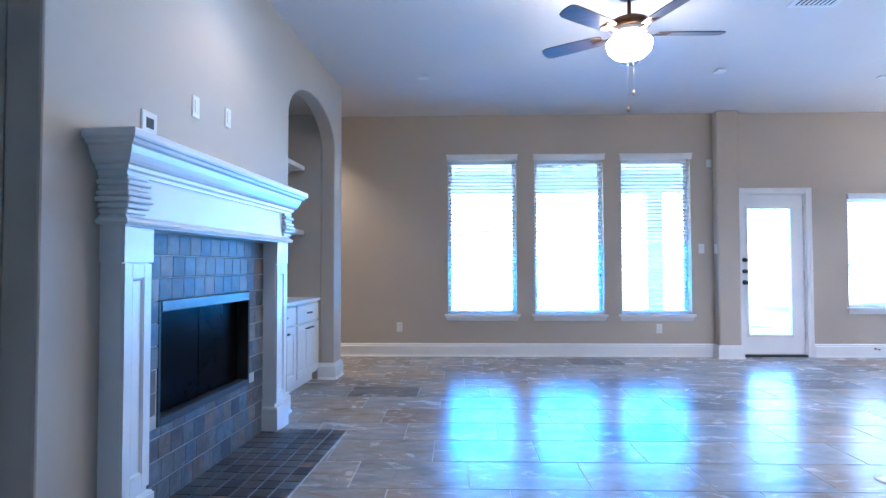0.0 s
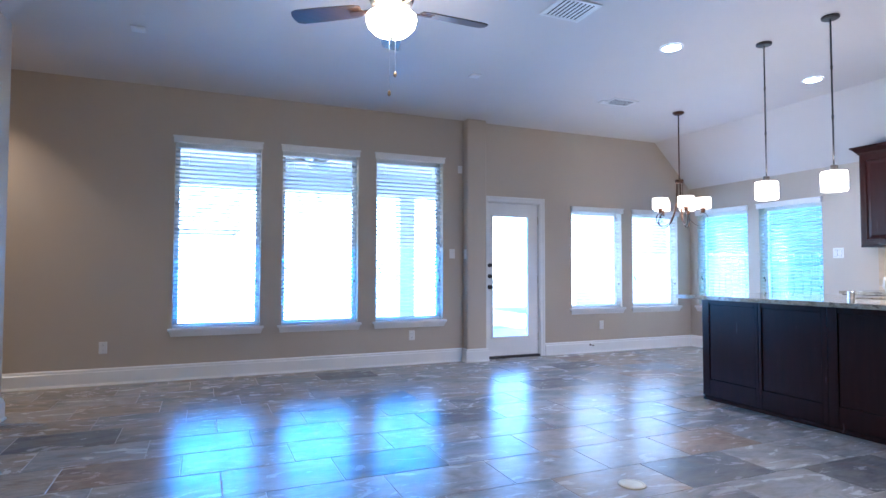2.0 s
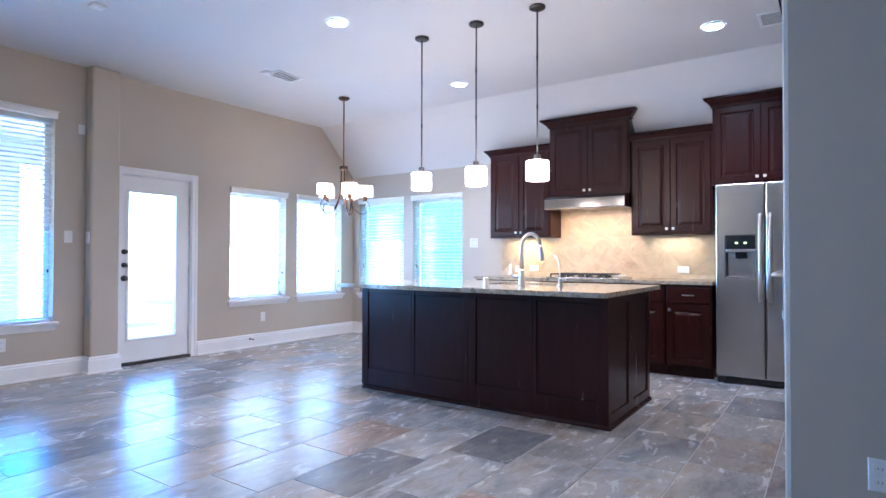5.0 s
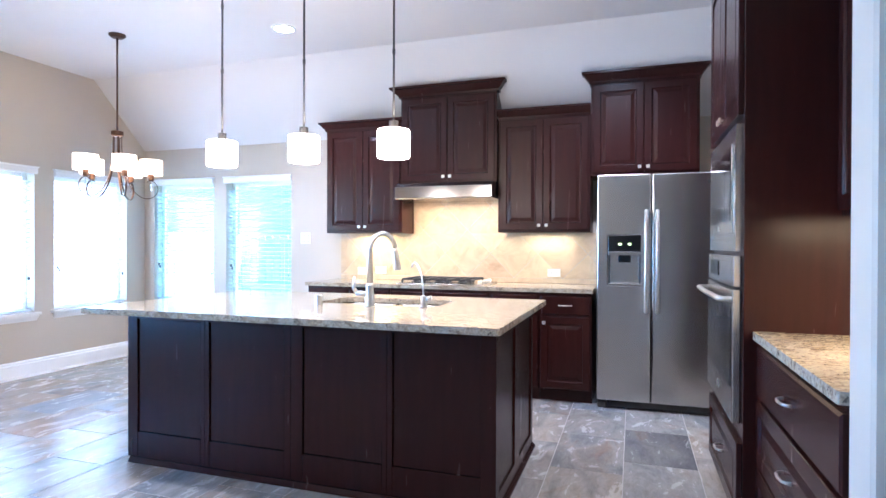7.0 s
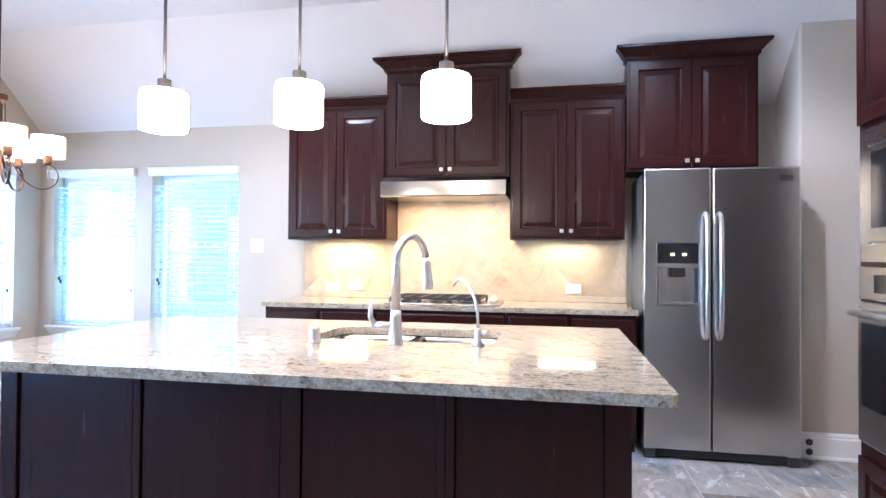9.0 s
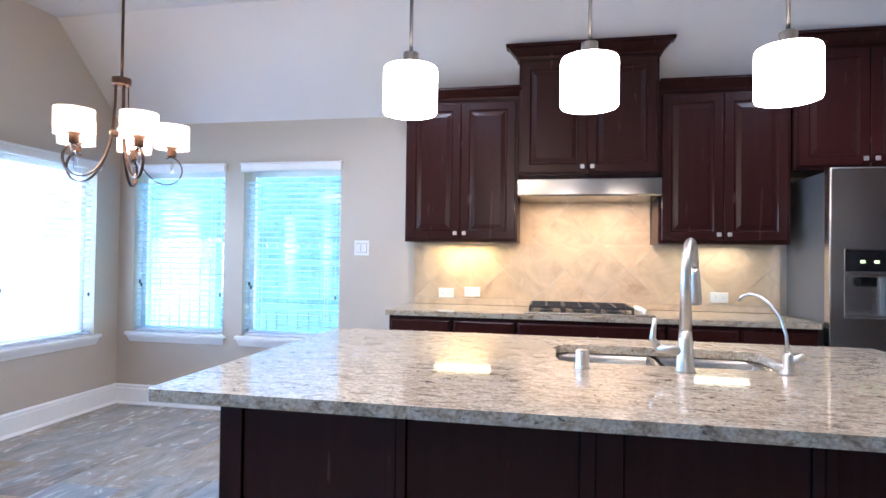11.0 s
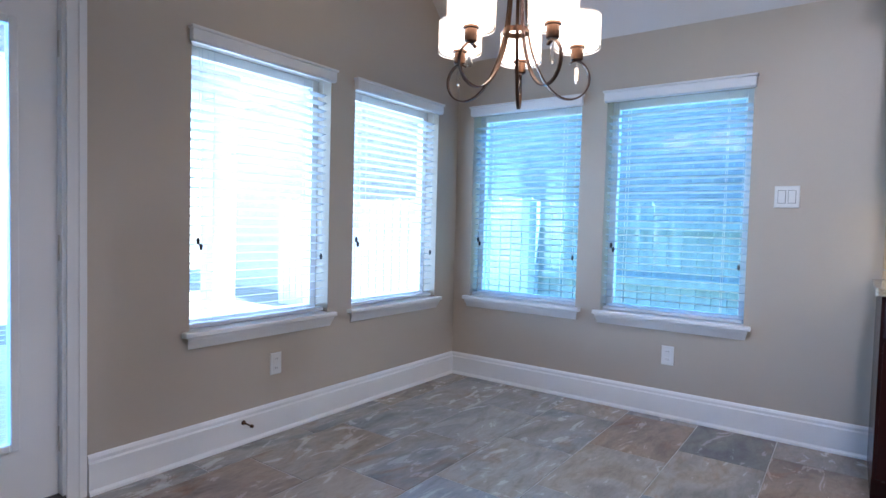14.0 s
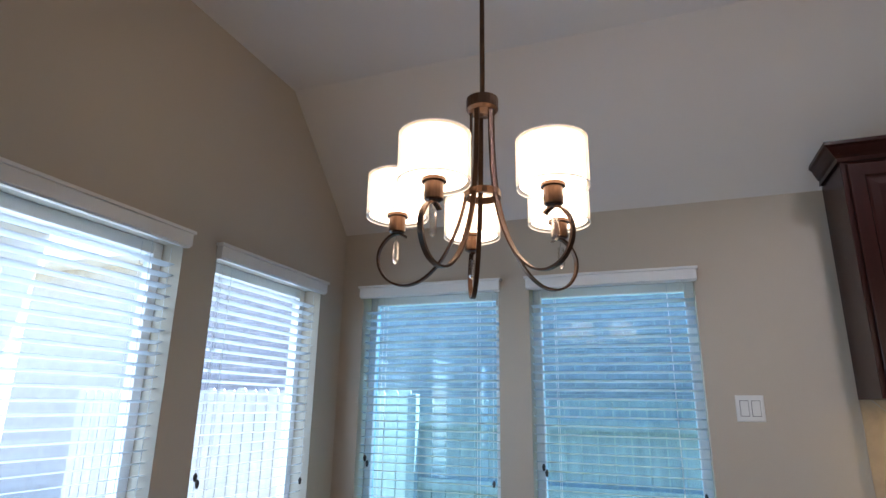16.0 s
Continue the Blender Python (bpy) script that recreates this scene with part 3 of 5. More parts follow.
def patio_door():
    x0, x1, z1 = 3.822, 4.578, 1.990
    ob = thing("door_patio", (4.2, NY, 0), "white door with one full glass lite, closed", "door", "", "structure")
    bm = bmesh.new()
    box(bm, x0, 3.905, 7.385, 7.425, 0.03, z1)
    box(bm, 4.425, x1, 7.385, 7.425, 0.03, z1)
    box(bm, 3.905, 4.425, 7.385, 7.425, 0.03, 0.27)
    box(bm, 3.905, 4.425, 7.385, 7.425, 1.815, z1)
    part("leaf", bm, M_TRIM, ob)
    bm = bmesh.new()
    m = side_matrix("s", 3.880, 7.385, 0.245)
    w, h = 0.57, 1.595
    for u0, u1, v0, v1 in ((0, 0.03, 0, h), (w - 0.03, w, 0, h), (0.03, w - 0.03, 0, 0.03), (0.03, w - 0.03, h - 0.03, h)):
        mbox(bm, m, u0, u1, v0, v1, 0.001, 0.016)
    part("lite_moulding", bm, M_TRIM, ob, bevel=0.006)
    bm = bmesh.new()
    box(bm, 3.905, 4.425, 7.400, 7.404, 0.27, 1.815)
    part("pane", bm, M_GLASS, ob).visible_shadow = False
    bm = bmesh.new()
    for k in range(82):
        z = 0.29 + k * 0.0185
        box(bm, 3.915, 4.415, 7.406, 7.418, z, z + 0.0008)
    part("mini_blind", bm, M_SLAT, ob)
    boxes("threshold", M_IRON, [(3.79, 4.61, 7.345, 7.50, 0.0, 0.028)], ob, bevel=0.004)
    bm = bmesh.new()
    for z, r in ((1.186, 0.026), (1.047, 0.026), (0.909, 0.030)):
        mm = Matrix.Translation((3.862, 7.384, z)) @ Matrix.Rotation(radians(90), 4, "X")
        start = len(bm.verts)
        lathe(bm, [(r, 0), (r, 0.006), (0.010, 0.009), (0.010, 0.024), (r * 0.85, 0.034), (r * 0.85, 0.048), (r * 0.5, 0.054)], n=16)
        bm.verts.ensure_lookup_table()
        for v in bm.verts[start:]:
            v.co = mm @ v.co
    part("knob", bm, M_IRON, ob, "dark knob and two deadbolts", smooth=True)
    bm = bmesh.new()
    for z in (0.25, 1.0, 1.78):
        box(bm, 4.579, 4.590, 7.372, 7.386, z - 0.05, z + 0.05)
    part("hinge", bm, M_CHROME, ob)
    bm = bmesh.new()
    for a, b, c, d in ((3.800, 3.818, 0, 2.005), (4.582, 4.600, 0, 2.005), (3.818, 4.582, 1.992, 2.005)):
        box(bm, a, b, NY + 0.002, NY + 0.158, c, d)
    part("jamb", bm, M_TRIM, ob)
    bm = bmesh.new()
    for d0, d1, i0, i1 in ((0.001, 0.014, 0, 0.07), (0.0142, 0.020, 0.040, 0.07)):
        box(bm, 3.808 - i1, 3.808 - i0, NY - d1, NY - d0, 0, 2.0 + i1)
        box(bm, 4.592 + i0, 4.592 + i1, NY - d1, NY - d0, 0, 2.0 + i1)
        box(bm, 3.808 - i0, 4.592 + i0, NY - d1, NY - d0, 2.0 + i0, 2.0 + i1)
    part("casing", bm, M_TRIM, ob, bevel=0.003)


patio_door()


# ---- outdoors ----
boxes("ground", M_GROUND, [(-60, 70, -60, 80, -0.40, -0.20)], kind="structure", label="lawn around the house")
boxes("pavement", M_CONCRETE, [(-3.4, 7.6, 7.52, 10.9, -0.21, -0.03)], kind="structure", label="grey concrete patio slab", bevel=0.01)
boxes("roof", M_TRIM, [(-4.0, 7.9, -2.4, 7.7, 3.16, 3.55)], kind="structure", label="flat plain roof slab over the rooms")
porch = thing("porch_roof", (2.0, 9.3, 2.75), "white covered porch roof with a beam and posts", "porch")
boxes("soffit", M_TRIM, [(-3.4, 7.6, 7.71, 10.9, 2.75, 2.95)], porch)
boxes("beam", M_TRIM, [(-3.4, 7.6, 10.6, 10.85, 2.45, 2.749)], porch, bevel=0.01)
for px in (-0.6, 3.88, 7.4):
    boxes("post", M_TRIM, [(px - 0.14, px + 0.14, 10.6, 10.85, -0.03, 2.449)], porch, bevel=0.01)


def fence(x0, y0, x1, y1, n, z1=1.50, mat=None):
    d = Vector((x1 - x0, y1 - y0)).normalized()
    s = Vector((-d.y, d.x))
    ob = thing("garden_fence", (x0, y0, -0.2), "weathered cedar picket fence with two rails", "fence")
    step = (Vector((x1, y1)) - Vector((x0, y0))).length / n
    mesh = None
    for k in range(n):
        if mesh is None:
            bm = bmesh.new()
            ang = math.atan2(d.y, d.x)
            pts = [(0.006, 0), (step - 0.006, 0), (step - 0.006, z1 + 0.17), (step - 0.03, z1 + 0.20), (0.03, z1 + 0.20), (0.006, z1 + 0.17)]
            f = bm.faces.new([bm.verts.new((math.cos(ang) * u, math.sin(ang) * u, v)) for u, v in pts])
            r = bmesh.ops.extrude_face_region(bm, geom=[f])
            for v in r["geom"]:
                if isinstance(v, bmesh.types.BMVert):
                    v.co += Vector((s.x, s.y, 0)) * 0.018
            bmesh.ops.recalc_face_normals(bm, faces=bm.faces)
            mesh = bpy.data.meshes.new("picket")
            bm.to_mesh(mesh)
            bm.free()
            mesh.materials.append(mat or M_FENCE)
        p = new("picket", mesh)
        p.parent = ob
        p.location = (d.x * step * k, d.y * step * k, 0.012 * math.sin(k * 2.3))
    for z in (0.62, 1.17):
        bm = bmesh.new()
        c = [Vector((x0, y0)) + s * a for a in (0.020, 0.060)]
        q = [Vector((x1, y1)) + s * a for a in (0.020, 0.060)]
        v = [bm.verts.new((p.x, p.y, z + h)) for p in (c[0], c[1], q[0], q[1]) for h in (-0.045, 0.045)]
        for a in ((0, 1, 3, 2), (4, 6, 7, 5), (0, 4, 5, 1), (2, 3, 7, 6), (0, 2, 6, 4), (1, 5, 7, 3)):
            bm.faces.new([v[i] for i in a])
        part("rail", bm, mat or M_FENCE, ob)
    return ob


M_FOB = surface("turned_wood", (0.30, 0.18, 0.08), (0.42, 0.27, 0.13), 8.0, rough=(0.3, 0.4))
# the same cedar, paler: sunlight on the north run is painted in
M_SUNLITFENCE = surface("cedar_sunlit_tone", (0.50, 0.49, 0.46), (0.66, 0.64, 0.60), 4.0, (4, 4, 0.5), (0.7, 0.85), relief=0.3, relief_scale=40, shift=True)
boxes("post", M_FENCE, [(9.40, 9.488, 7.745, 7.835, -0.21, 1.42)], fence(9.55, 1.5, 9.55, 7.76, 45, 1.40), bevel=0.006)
fence(9.55, 12.4, 9.55, 7.86, 32, 1.46, M_SUNLITFENCE)
fence(-16, 19.0, 9.6, 19.0, 150)
# brick side wall of the next house
house = thing("neighbour_house", (10.6, 6.0, -0.2), "brown brick side wall of the next house", "house")
boxes("wall", M_GROUT, [(10.592, 13.0, -4.0, 16.0, -0.2, 3.6)], house)
bm = bmesh.new()
for row in range(26):
    z = 1.30 + row * 0.078
    off = 0.10 if row % 2 else 0.0
    for k in range(50):
        y = 1.0 + k * 0.212 + off
        box(bm, 10.584 + 0.002 * math.sin(row * 3.1 + k * 1.7), 10.5919, y, y + 0.20, z, z + 0.066)
part("brick", bm, M_BRICK, house, kind="stuff")
boxes("eave", M_TRIM, [(10.1, 13.2, -4.2, 16.2, 3.35, 3.75)], house)


M_SHINGLE = surface("grey_shingle", (0.26, 0.26, 0.265), (0.36, 0.355, 0.35), 5.0, rough=(0.8, 0.9), relief=0.4, relief_scale=20, depth=0.01)
far_house = thing("neighbour_house", (-1.0, 29.0, -0.2), "far pale house with a grey shingled gable roof", "house")
boxes("wall", M_CONCRETE, [(-4.2, 1.55, 25.2, 33.0, -0.2, 2.75)], far_house)
bm = bmesh.new()
ends = [[bm.verts.new((x, y, z)) for x, z in ((-4.7, 2.70), (1.85, 2.70), (1.85, 3.95))] for y in (25.0, 33.2)]
for k in range(3):
    bm.faces.new((ends[0][k], ends[0][(k + 1) % 3], ends[1][(k + 1) % 3], ends[1][k]))
bm.faces.new(ends[0])
bm.faces.new(ends[1][::-1])
part("roof", bm, M_SHINGLE, far_house)


# ---- fireplace ----
def fireplace():
    c = 3.415
    ob = thing("fireplace", (WX, c, 0), "white moulded mantel round a slate-tiled gas fireplace", "fireplace")
    fx = WX + 0.118
    for side in (-1, 1):
        y0, y1 = sorted((c + side * 0.715, c + side * 0.895))
        bm = bmesh.new()
        sx = WX + 0.094
        box(bm, WX + 0.002, sx, y0, y1, 0.165, 1.280)
        box(bm, sx + 0.0005, sx + 0.016, y0 - 0.008, y1 + 0.008, 1.135, 1.280)
        box(bm, WX + 0.002, sx, y1 + 0.0002, y1 + 0.008, 1.135, 1.280)
        box(bm, WX + 0.002, sx, y0 - 0.008, y0 - 0.0002, 1.135, 1.280)
        for a, b, e, f in ((y0 + 0.001, y0 + 0.050, 0.19, 1.13), (y1 - 0.050, y1 - 0.001, 0.19, 1.13), (y0 + 0.051, y1 - 0.051, 0.19, 0.25), (y0 + 0.051, y1 - 0.051, 1.07, 1.13)):
            box(bm, sx + 0.0005, sx + 0.013, a, b, e, f)
        m = side_matrix("e", sx + 0.0005, y0 + 0.052, 0.252)
        panel(bm, m, y1 - y0 - 0.104, 0.816, [(0, 0), (0, 0.010), (0.004, 0.011), (0.011, 0.003), (0.012, 0.003)])
        box(bm, WX + 0.002, sx + 0.026, y0 - 0.018, y1 + 0.018, 0.0, 0.155)
        box(bm, WX + 0.002, sx + 0.020, y0 - 0.012, y1 + 0.012, 0.1555, 0.1645)
        part("pilaster", bm, M_TRIM, ob, bevel=0.004)
    bm = bmesh.new()
    box(bm, WX + 0.002, fx - 0.005, c - 0.905, c + 0.905, 1.281, 1.50)
    part("frieze", bm, M_TRIM, ob, bevel=0.003)
    for side in (-1, 1):
        bm = bmesh.new()
        y0, y1 = sorted((c + side * 0.790, c + side * 0.907))
        for z, o in ((1.330, 0.010), (1.352, 0.020), (1.377, 0.034), (1.402, 0.026), (1.424, 0.016), (1.446, 0.026), (1.468, 0.014)):
            out = y1 + o if side > 0 else y0 - o
            inner = y0 - o * 0.6 if side > 0 else y1 + o * 0.6
            box(bm, WX + 0.003, fx + o, min(out, inner), max(out, inner), z, z + 0.0205)
        part("corbel", bm, M_TRIM, ob, bevel=0.007)
    path = [(WX + 0.002, c + 0.905), (fx - 0.005, c + 0.905), (fx - 0.005, c - 0.905), (WX + 0.002, c - 0.905)]
    bm = bmesh.new()
    sweep(bm, path, [(0, 1.288), (0.020, 1.288), (0.026, 1.298), (0.022, 1.308), (0.010, 1.314), (0.008, 1.322), (0, 1.324)])
    sweep(bm, path, [(0, 1.485), (0.014, 1.485), (0.016, 1.500), (0.028, 1.508), (0.030, 1.522), (0.042, 1.528), (0.050, 1.540), (0.062, 1.566), (0.070, 1.592), (0.086, 1.600),
                     (0.092, 1.612), (0.104, 1.616), (0.108, 1.624), (0.108, 1.646), (0.104, 1.652), (0, 1.652)])
    box(bm, WX + 0.002, fx, c - 0.90, c + 0.90, 1.5005, 1.651)
    part("mantel_shelf", bm, M_TRIM, ob)
    # firebox
    y0, y1, z0, z1 = FIRE
    bm = bmesh.new()
    box(bm, WX - 0.52, WX - 0.50, y0 + 0.16, y1 - 0.16, z0, z1)
    for a, b in ((y0, y0 + 0.17), (y1, y1 - 0.17)):
        v = [bm.verts.new((x, y, z)) for x, y in ((WX - 0.03, a), (WX - 0.51, b)) for z in (z0, z1)]
        bm.faces.new((v[0], v[1], v[3], v[2]))
    for z in (z0 + 0.002, z1 - 0.002):
        bm.faces.new([bm.verts.new(p) for p in ((WX - 0.03, y0, z), (WX - 0.03, y1, z), (WX - 0.51, y1 - 0.17, z), (WX - 0.51, y0 + 0.17, z))])
    part("firebox", bm, M_IRON, ob)
    bm = bmesh.new()
    for s in ((y0, y0 + 0.02, z0, z1), (y1 - 0.02, y1, z0, z1), (y0 + 0.02, y1 - 0.02, z0, z0 + 0.035)):
        box(bm, WX - 0.05, WX + 0.010, *s)
    part("firebox_frame", bm, M_IRON, ob, bevel=0.003)
    boxes("firebox_hood", M_DARKROD, [(WX - 0.05, WX + 0.014, y0 + 0.0205, y1 - 0.0205, z1 - 0.055, z1 - 0.001)], ob, bevel=0.004)
    bm = bmesh.new()
    box(bm, WX - 0.07, WX - 0.064, y0 + 0.021, (y0 + y1) / 2 - 0.004, z0 + 0.036, z1 - 0.06)
    part("glass_door", bm, M_FIREGLASS, ob)
    bm = bmesh.new()
    box(bm, WX - 0.07, WX - 0.064, (y0 + y1) / 2 + 0.004, y1 - 0.021, z0 + 0.036, z1 - 0.06)
    part("glass_door", bm, M_FIREGLASS, ob)
    # slate surround
    pitch = 0.1063
    bm = bmesh.new()
    box(bm, WX - 0.029, WX + 0.0035, c - 0.714, FIRE[0] - 0.001, 0, 1.28)
    box(bm, WX - 0.029, WX + 0.0035, FIRE[1] + 0.001, c + 0.714, 0, 1.28)
    box(bm, WX - 0.029, WX + 0.0035, FIRE[0], FIRE[1], FIRE[3] + 0.001, 1.28)
    box(bm, WX - 0.029, WX + 0.0035, FIRE[0], FIRE[1], 0, FIRE[2] - 0.001)
    part("tile_bed", bm, M_DARKGROUT, ob)
    mesh = {}
    def slate(w, h):
        key = (round(w, 3), round(h, 3))
        if key not in mesh:
            b = bmesh.new()
            panel(b, side_matrix("e", 0, 0, 0), w, h, SLAB)
            bmesh.ops.recalc_face_normals(b, faces=b.faces)
            me = bpy.data.meshes.new("slate_tile")
            b.to_mesh(me)
            b.free()
            me.materials.append(M_SLATE)
            mesh[key] = me
        return mesh[key]
    rows = [0.004 + k * pitch for k in range(12)]
    for j, z in enumerate(rows):
        for y in [c - 0.712 - (0.031 * j * j + 0.04 * j) % pitch + k * pitch for k in range(15)]:
            a, b, e, f = max(y, c - 0.712), min(y + pitch - 0.0013, c + 0.712), z, min(z + pitch - 0.006, 1.279)
            if a < FIRE[1] and b > FIRE[0] and e < FIRE[3] and f > FIRE[2]:
                if f > FIRE[3] + 0.02:
                    e = FIRE[3] + 0.002
                elif e < FIRE[2] - 0.02:
                    f = FIRE[2] - 0.002
                elif a < FIRE[0] - 0.02:
                    b = FIRE[0] - 0.002
                elif b > FIRE[1] + 0.02:
                    a = FIRE[1] + 0.002
                else:
                    continue
            if b - a < 0.01 or f - e < 0.01:
                continue
            t = new("slate_tile", slate(b - a, f - e))
            t.parent = ob
            t.location = Vector((WX + 0.0035, a, e)) - ob.location
    # hearth in the floor
    hearth = thing("floor_hearth", (WX, c, 0), "dark slate tile hearth set in the floor", "hearth", "", "structure")
    boxes("tile_bed", M_DARKGROUT, [(WX, WX + 0.585, c - 0.775, c + 0.775, -0.005, 0.0005)], hearth)
    hm = None
    for i in range(6):
        for j in range(15):
            if hm is None:
                b = bmesh.new()
                m = Matrix.Identity(4)
                panel(b, m, 0.0900, 0.0970, SLAB)
                bmesh.ops.recalc_face_normals(b, faces=b.faces)
                hm = bpy.data.meshes.new("slate_tile")
                b.to_mesh(hm)
                b.free()
                hm.materials.append(M_HEARTH)
            t = new("slate_tile", hm)
            t.parent = hearth
            t.location = (0.010 + i * 0.0958, -0.772 + j * 0.103, 0.0005)
    askew(ob)
    askew(hearth)


fireplace()


# ---- cabinets ----
def bar_pull(parent, m, u, v, length=0.11, mat=None, upright=False):
    bm = bmesh.new()
    d = Vector((0, 1, 0)) if upright else Vector((1, 0, 0))
    c = Vector((u, v, 0))
    h = length / 2
    pts = [c - d * h * 0.9 + Vector((0, 0, 0.020)), c - d * h * 0.85 + Vector((0, 0, 0.034)), c - d * h * 0.6 + Vector((0, 0, 0.045)), c + Vector((0, 0, 0.048)),
           c + d * h * 0.6 + Vector((0, 0, 0.045)), c + d * h * 0.85 + Vector((0, 0, 0.034)), c + d * h * 0.9 + Vector((0, 0, 0.020))]
    tube(bm, [m @ p for p in pts], [0.0065, 0.005, 0.0045, 0.0055, 0.0045, 0.005, 0.0065], 8)
    return part("handle", bm, mat or M_CHROME, parent, smooth=True)


def square_knob(parent, m, u, v):
    bm = bmesh.new()
    mbox(bm, m, u - 0.005, u + 0.005, v - 0.005, v + 0.005, 0.020, 0.032)
    mbox(bm, m, u - 0.013, u + 0.013, v - 0.013, v + 0.013, 0.0322, 0.044)
    return part("knob", bm, M_CHROME, parent, bevel=0.003)


def leaf(parent, m, u, v, w, h, profile, mat, knob=None, pull=None, name="door", pull_mat=None):
    bm = bmesh.new()
    panel(bm, m @ Matrix.Translation((u, v, 0.0015)), w, h, profile)
    d = part(name, bm, mat, parent)
    if knob:
        square_knob(d, m, *knob)
    if pull:
        bar_pull(d, m, *pull, mat=pull_mat)
    return d


CROWN = [(0, 0), (0.012, 0), (0.014, 0.018), (0.024, 0.026), (0.050, 0.058), (0.062, 0.064), (0.062, 0.080), (0, 0.080)]


def upper_cabinet(y0, y1, z0, z1, label, depth=0.30, crown=(True, True), x_back=EX, grow=1.0, flare=1.0):
    ob = thing("upper_cabinet", (x_back, (y0 + y1) / 2, z0), label, "cabinet", "upper cabinets")
    xf = x_back - depth
    m = side_matrix("w", xf, y1, z0)
    boxes("body", M_WOOD, [(xf, x_back - 0.002, y0 + 0.001, y1 - 0.001, z0, z1)], ob, bevel=0.002)
    w = y1 - y0
    half = w / 2 - 0.022
    for k, u in enumerate((0.020, w / 2 + 0.002)):
        leaf(ob, m, u, 0.022, half, z1 - z0 - 0.05, RAISED, M_WOOD, knob=((u + half - 0.03) if k == 0 else (u + 0.03), 0.06))
    bm = bmesh.new()
    a, b = y0 + 0.001, y1 - 0.001
    path = [(xf, a), (xf, b)]
    if crown[0]:
        path = [(x_back - 0.003, a)] + path
    if crown[1]:
        path = path + [(x_back - 0.003, b)]
    sweep(bm, path, [(o * flare, z1 - 0.012 + z * grow) for o, z in CROWN])
    part("crown", bm, M_WOOD, ob)
    return ob


upper_cabinet(3.965, 4.762, 1.372, 2.372, "dark cherry wall cabinet with two raised-panel doors")
upper_cabinet(3.055, 3.963, 1.815, 2.620, "dark cherry wall cabinet above the range hood", 0.34, grow=1.12, flare=1.4)
upper_cabinet(2.262, 3.053, 1.372, 2.372, "dark cherry wall cabinet with two raised-panel doors", crown=(False, False))
upper_cabinet(1.430, 2.260, 1.835, 2.605, "dark cherry cabinet above the refrigerator", 0.34, grow=1.12, flare=1.15)


def base_cabinet(facing, a0, a1, front, back, label, drawers, doors, wood=None, top=0.880):
    """a0..a1 along the wall; drawers as (z0, z1) rows; doors as (count, z0, z1)."""
    mid = (a0 + a1) / 2
    ob = thing("base_cabinet", (back, mid, 0) if facing == "w" else (mid, back, 0), label, "cabinet", "base cabinets")
    m = side_matrix(facing, *((front, a1, 0) if facing == "w" else (a1, front, 0)))
    w, d = a1 - a0, abs(back - front)
    bm = bmesh.new()
    mbox(bm, m, 0.001, w - 0.001, 0.10, top, -d + 0.002, 0)
    mbox(bm, m, 0.001, w - 0.001, 0.0, 0.0995, -d + 0.002, -0.06)
    part("body", bm, M_WOOD, ob, bevel=0.0015)
    for z0, z1 in drawers:
        leaf(ob, m, 0.012, z0, w - 0.024, z1 - z0, RAISED if z1 - z0 > 0.2 else DRAWER, M_WOOD, pull=(w / 2, (z0 + z1) / 2), name="drawer")
    if doors:
        n, z0, z1 = doors
        dw = (w - 0.024) / n
        for k in range(n):
            ku = 0.012 + k * dw + (dw - 0.03 if k % 2 == 0 and n > 1 else 0.03)
            leaf(ob, m, 0.012 + k * dw + 0.001, z0, dw - 0.002, z1 - z0, RAISED, M_WOOD, knob=(ku, z1 - 0.05))
    return ob


BL = "dark cherry base cabinet with drawer and panel door"
for a0, a1, n in ((4.362, 4.780, 1), (3.950, 4.360, 1), (3.052, 3.948, 2), (2.642, 3.050, 1), (2.225, 2.640, 1)):
    base_cabinet("w", a0, a1, 6.640, EX, BL, [(0.705, 0.858)], (n, 0.115, 0.690))
base_cabinet("n", 3.602, 4.598, 1.436, 0.862, "dark cherry drawer base cabinet under a granite top", [(0.660, 0.858), (0.390, 0.645), (0.115, 0.375)], None)


def slab_top(ob, x0, x1, y0, y1, z0, z1, hole=None, r=0.02):
    bm = bmesh.new()
    def ring(a0, a1, b0, b1, rad, n=5):
        pts = []
        for cx, cy, s in ((a1 - rad, b1 - rad, 0), (a0 + rad, b1 - rad, 90), (a0 + rad, b0 + rad, 180), (a1 - rad, b0 + rad, 270)):
            for k in range(n + 1):
                t = radians(s + 90 * k / n)
                pts.append((cx + rad * math.cos(t), cy + rad * math.sin(t)))
        vs = [bm.verts.new((px, py, z0)) for px, py in pts]
        return [bm.edges.new((vs[i], vs[(i + 1) % len(vs)])) for i in range(len(vs))]
    edges = ring(x0, x1, y0, y1, r)
    if hole:
        edges += ring(*hole, 0.07)
    f = bmesh.ops.triangle_fill(bm, use_beauty=True, use_dissolve=False, edges=edges)
    faces = [g for g in f["geom"] if isinstance(g, bmesh.types.BMFace)]
    res = bmesh.ops.extrude_face_region(bm, geom=faces)
    for v in res["geom"]:
        if isinstance(v, bmesh.types.BMVert):
            v.co.z = z1
    return part("countertop", bm, M_GRANITE, ob, "polished speckled granite", bevel=0.0145)


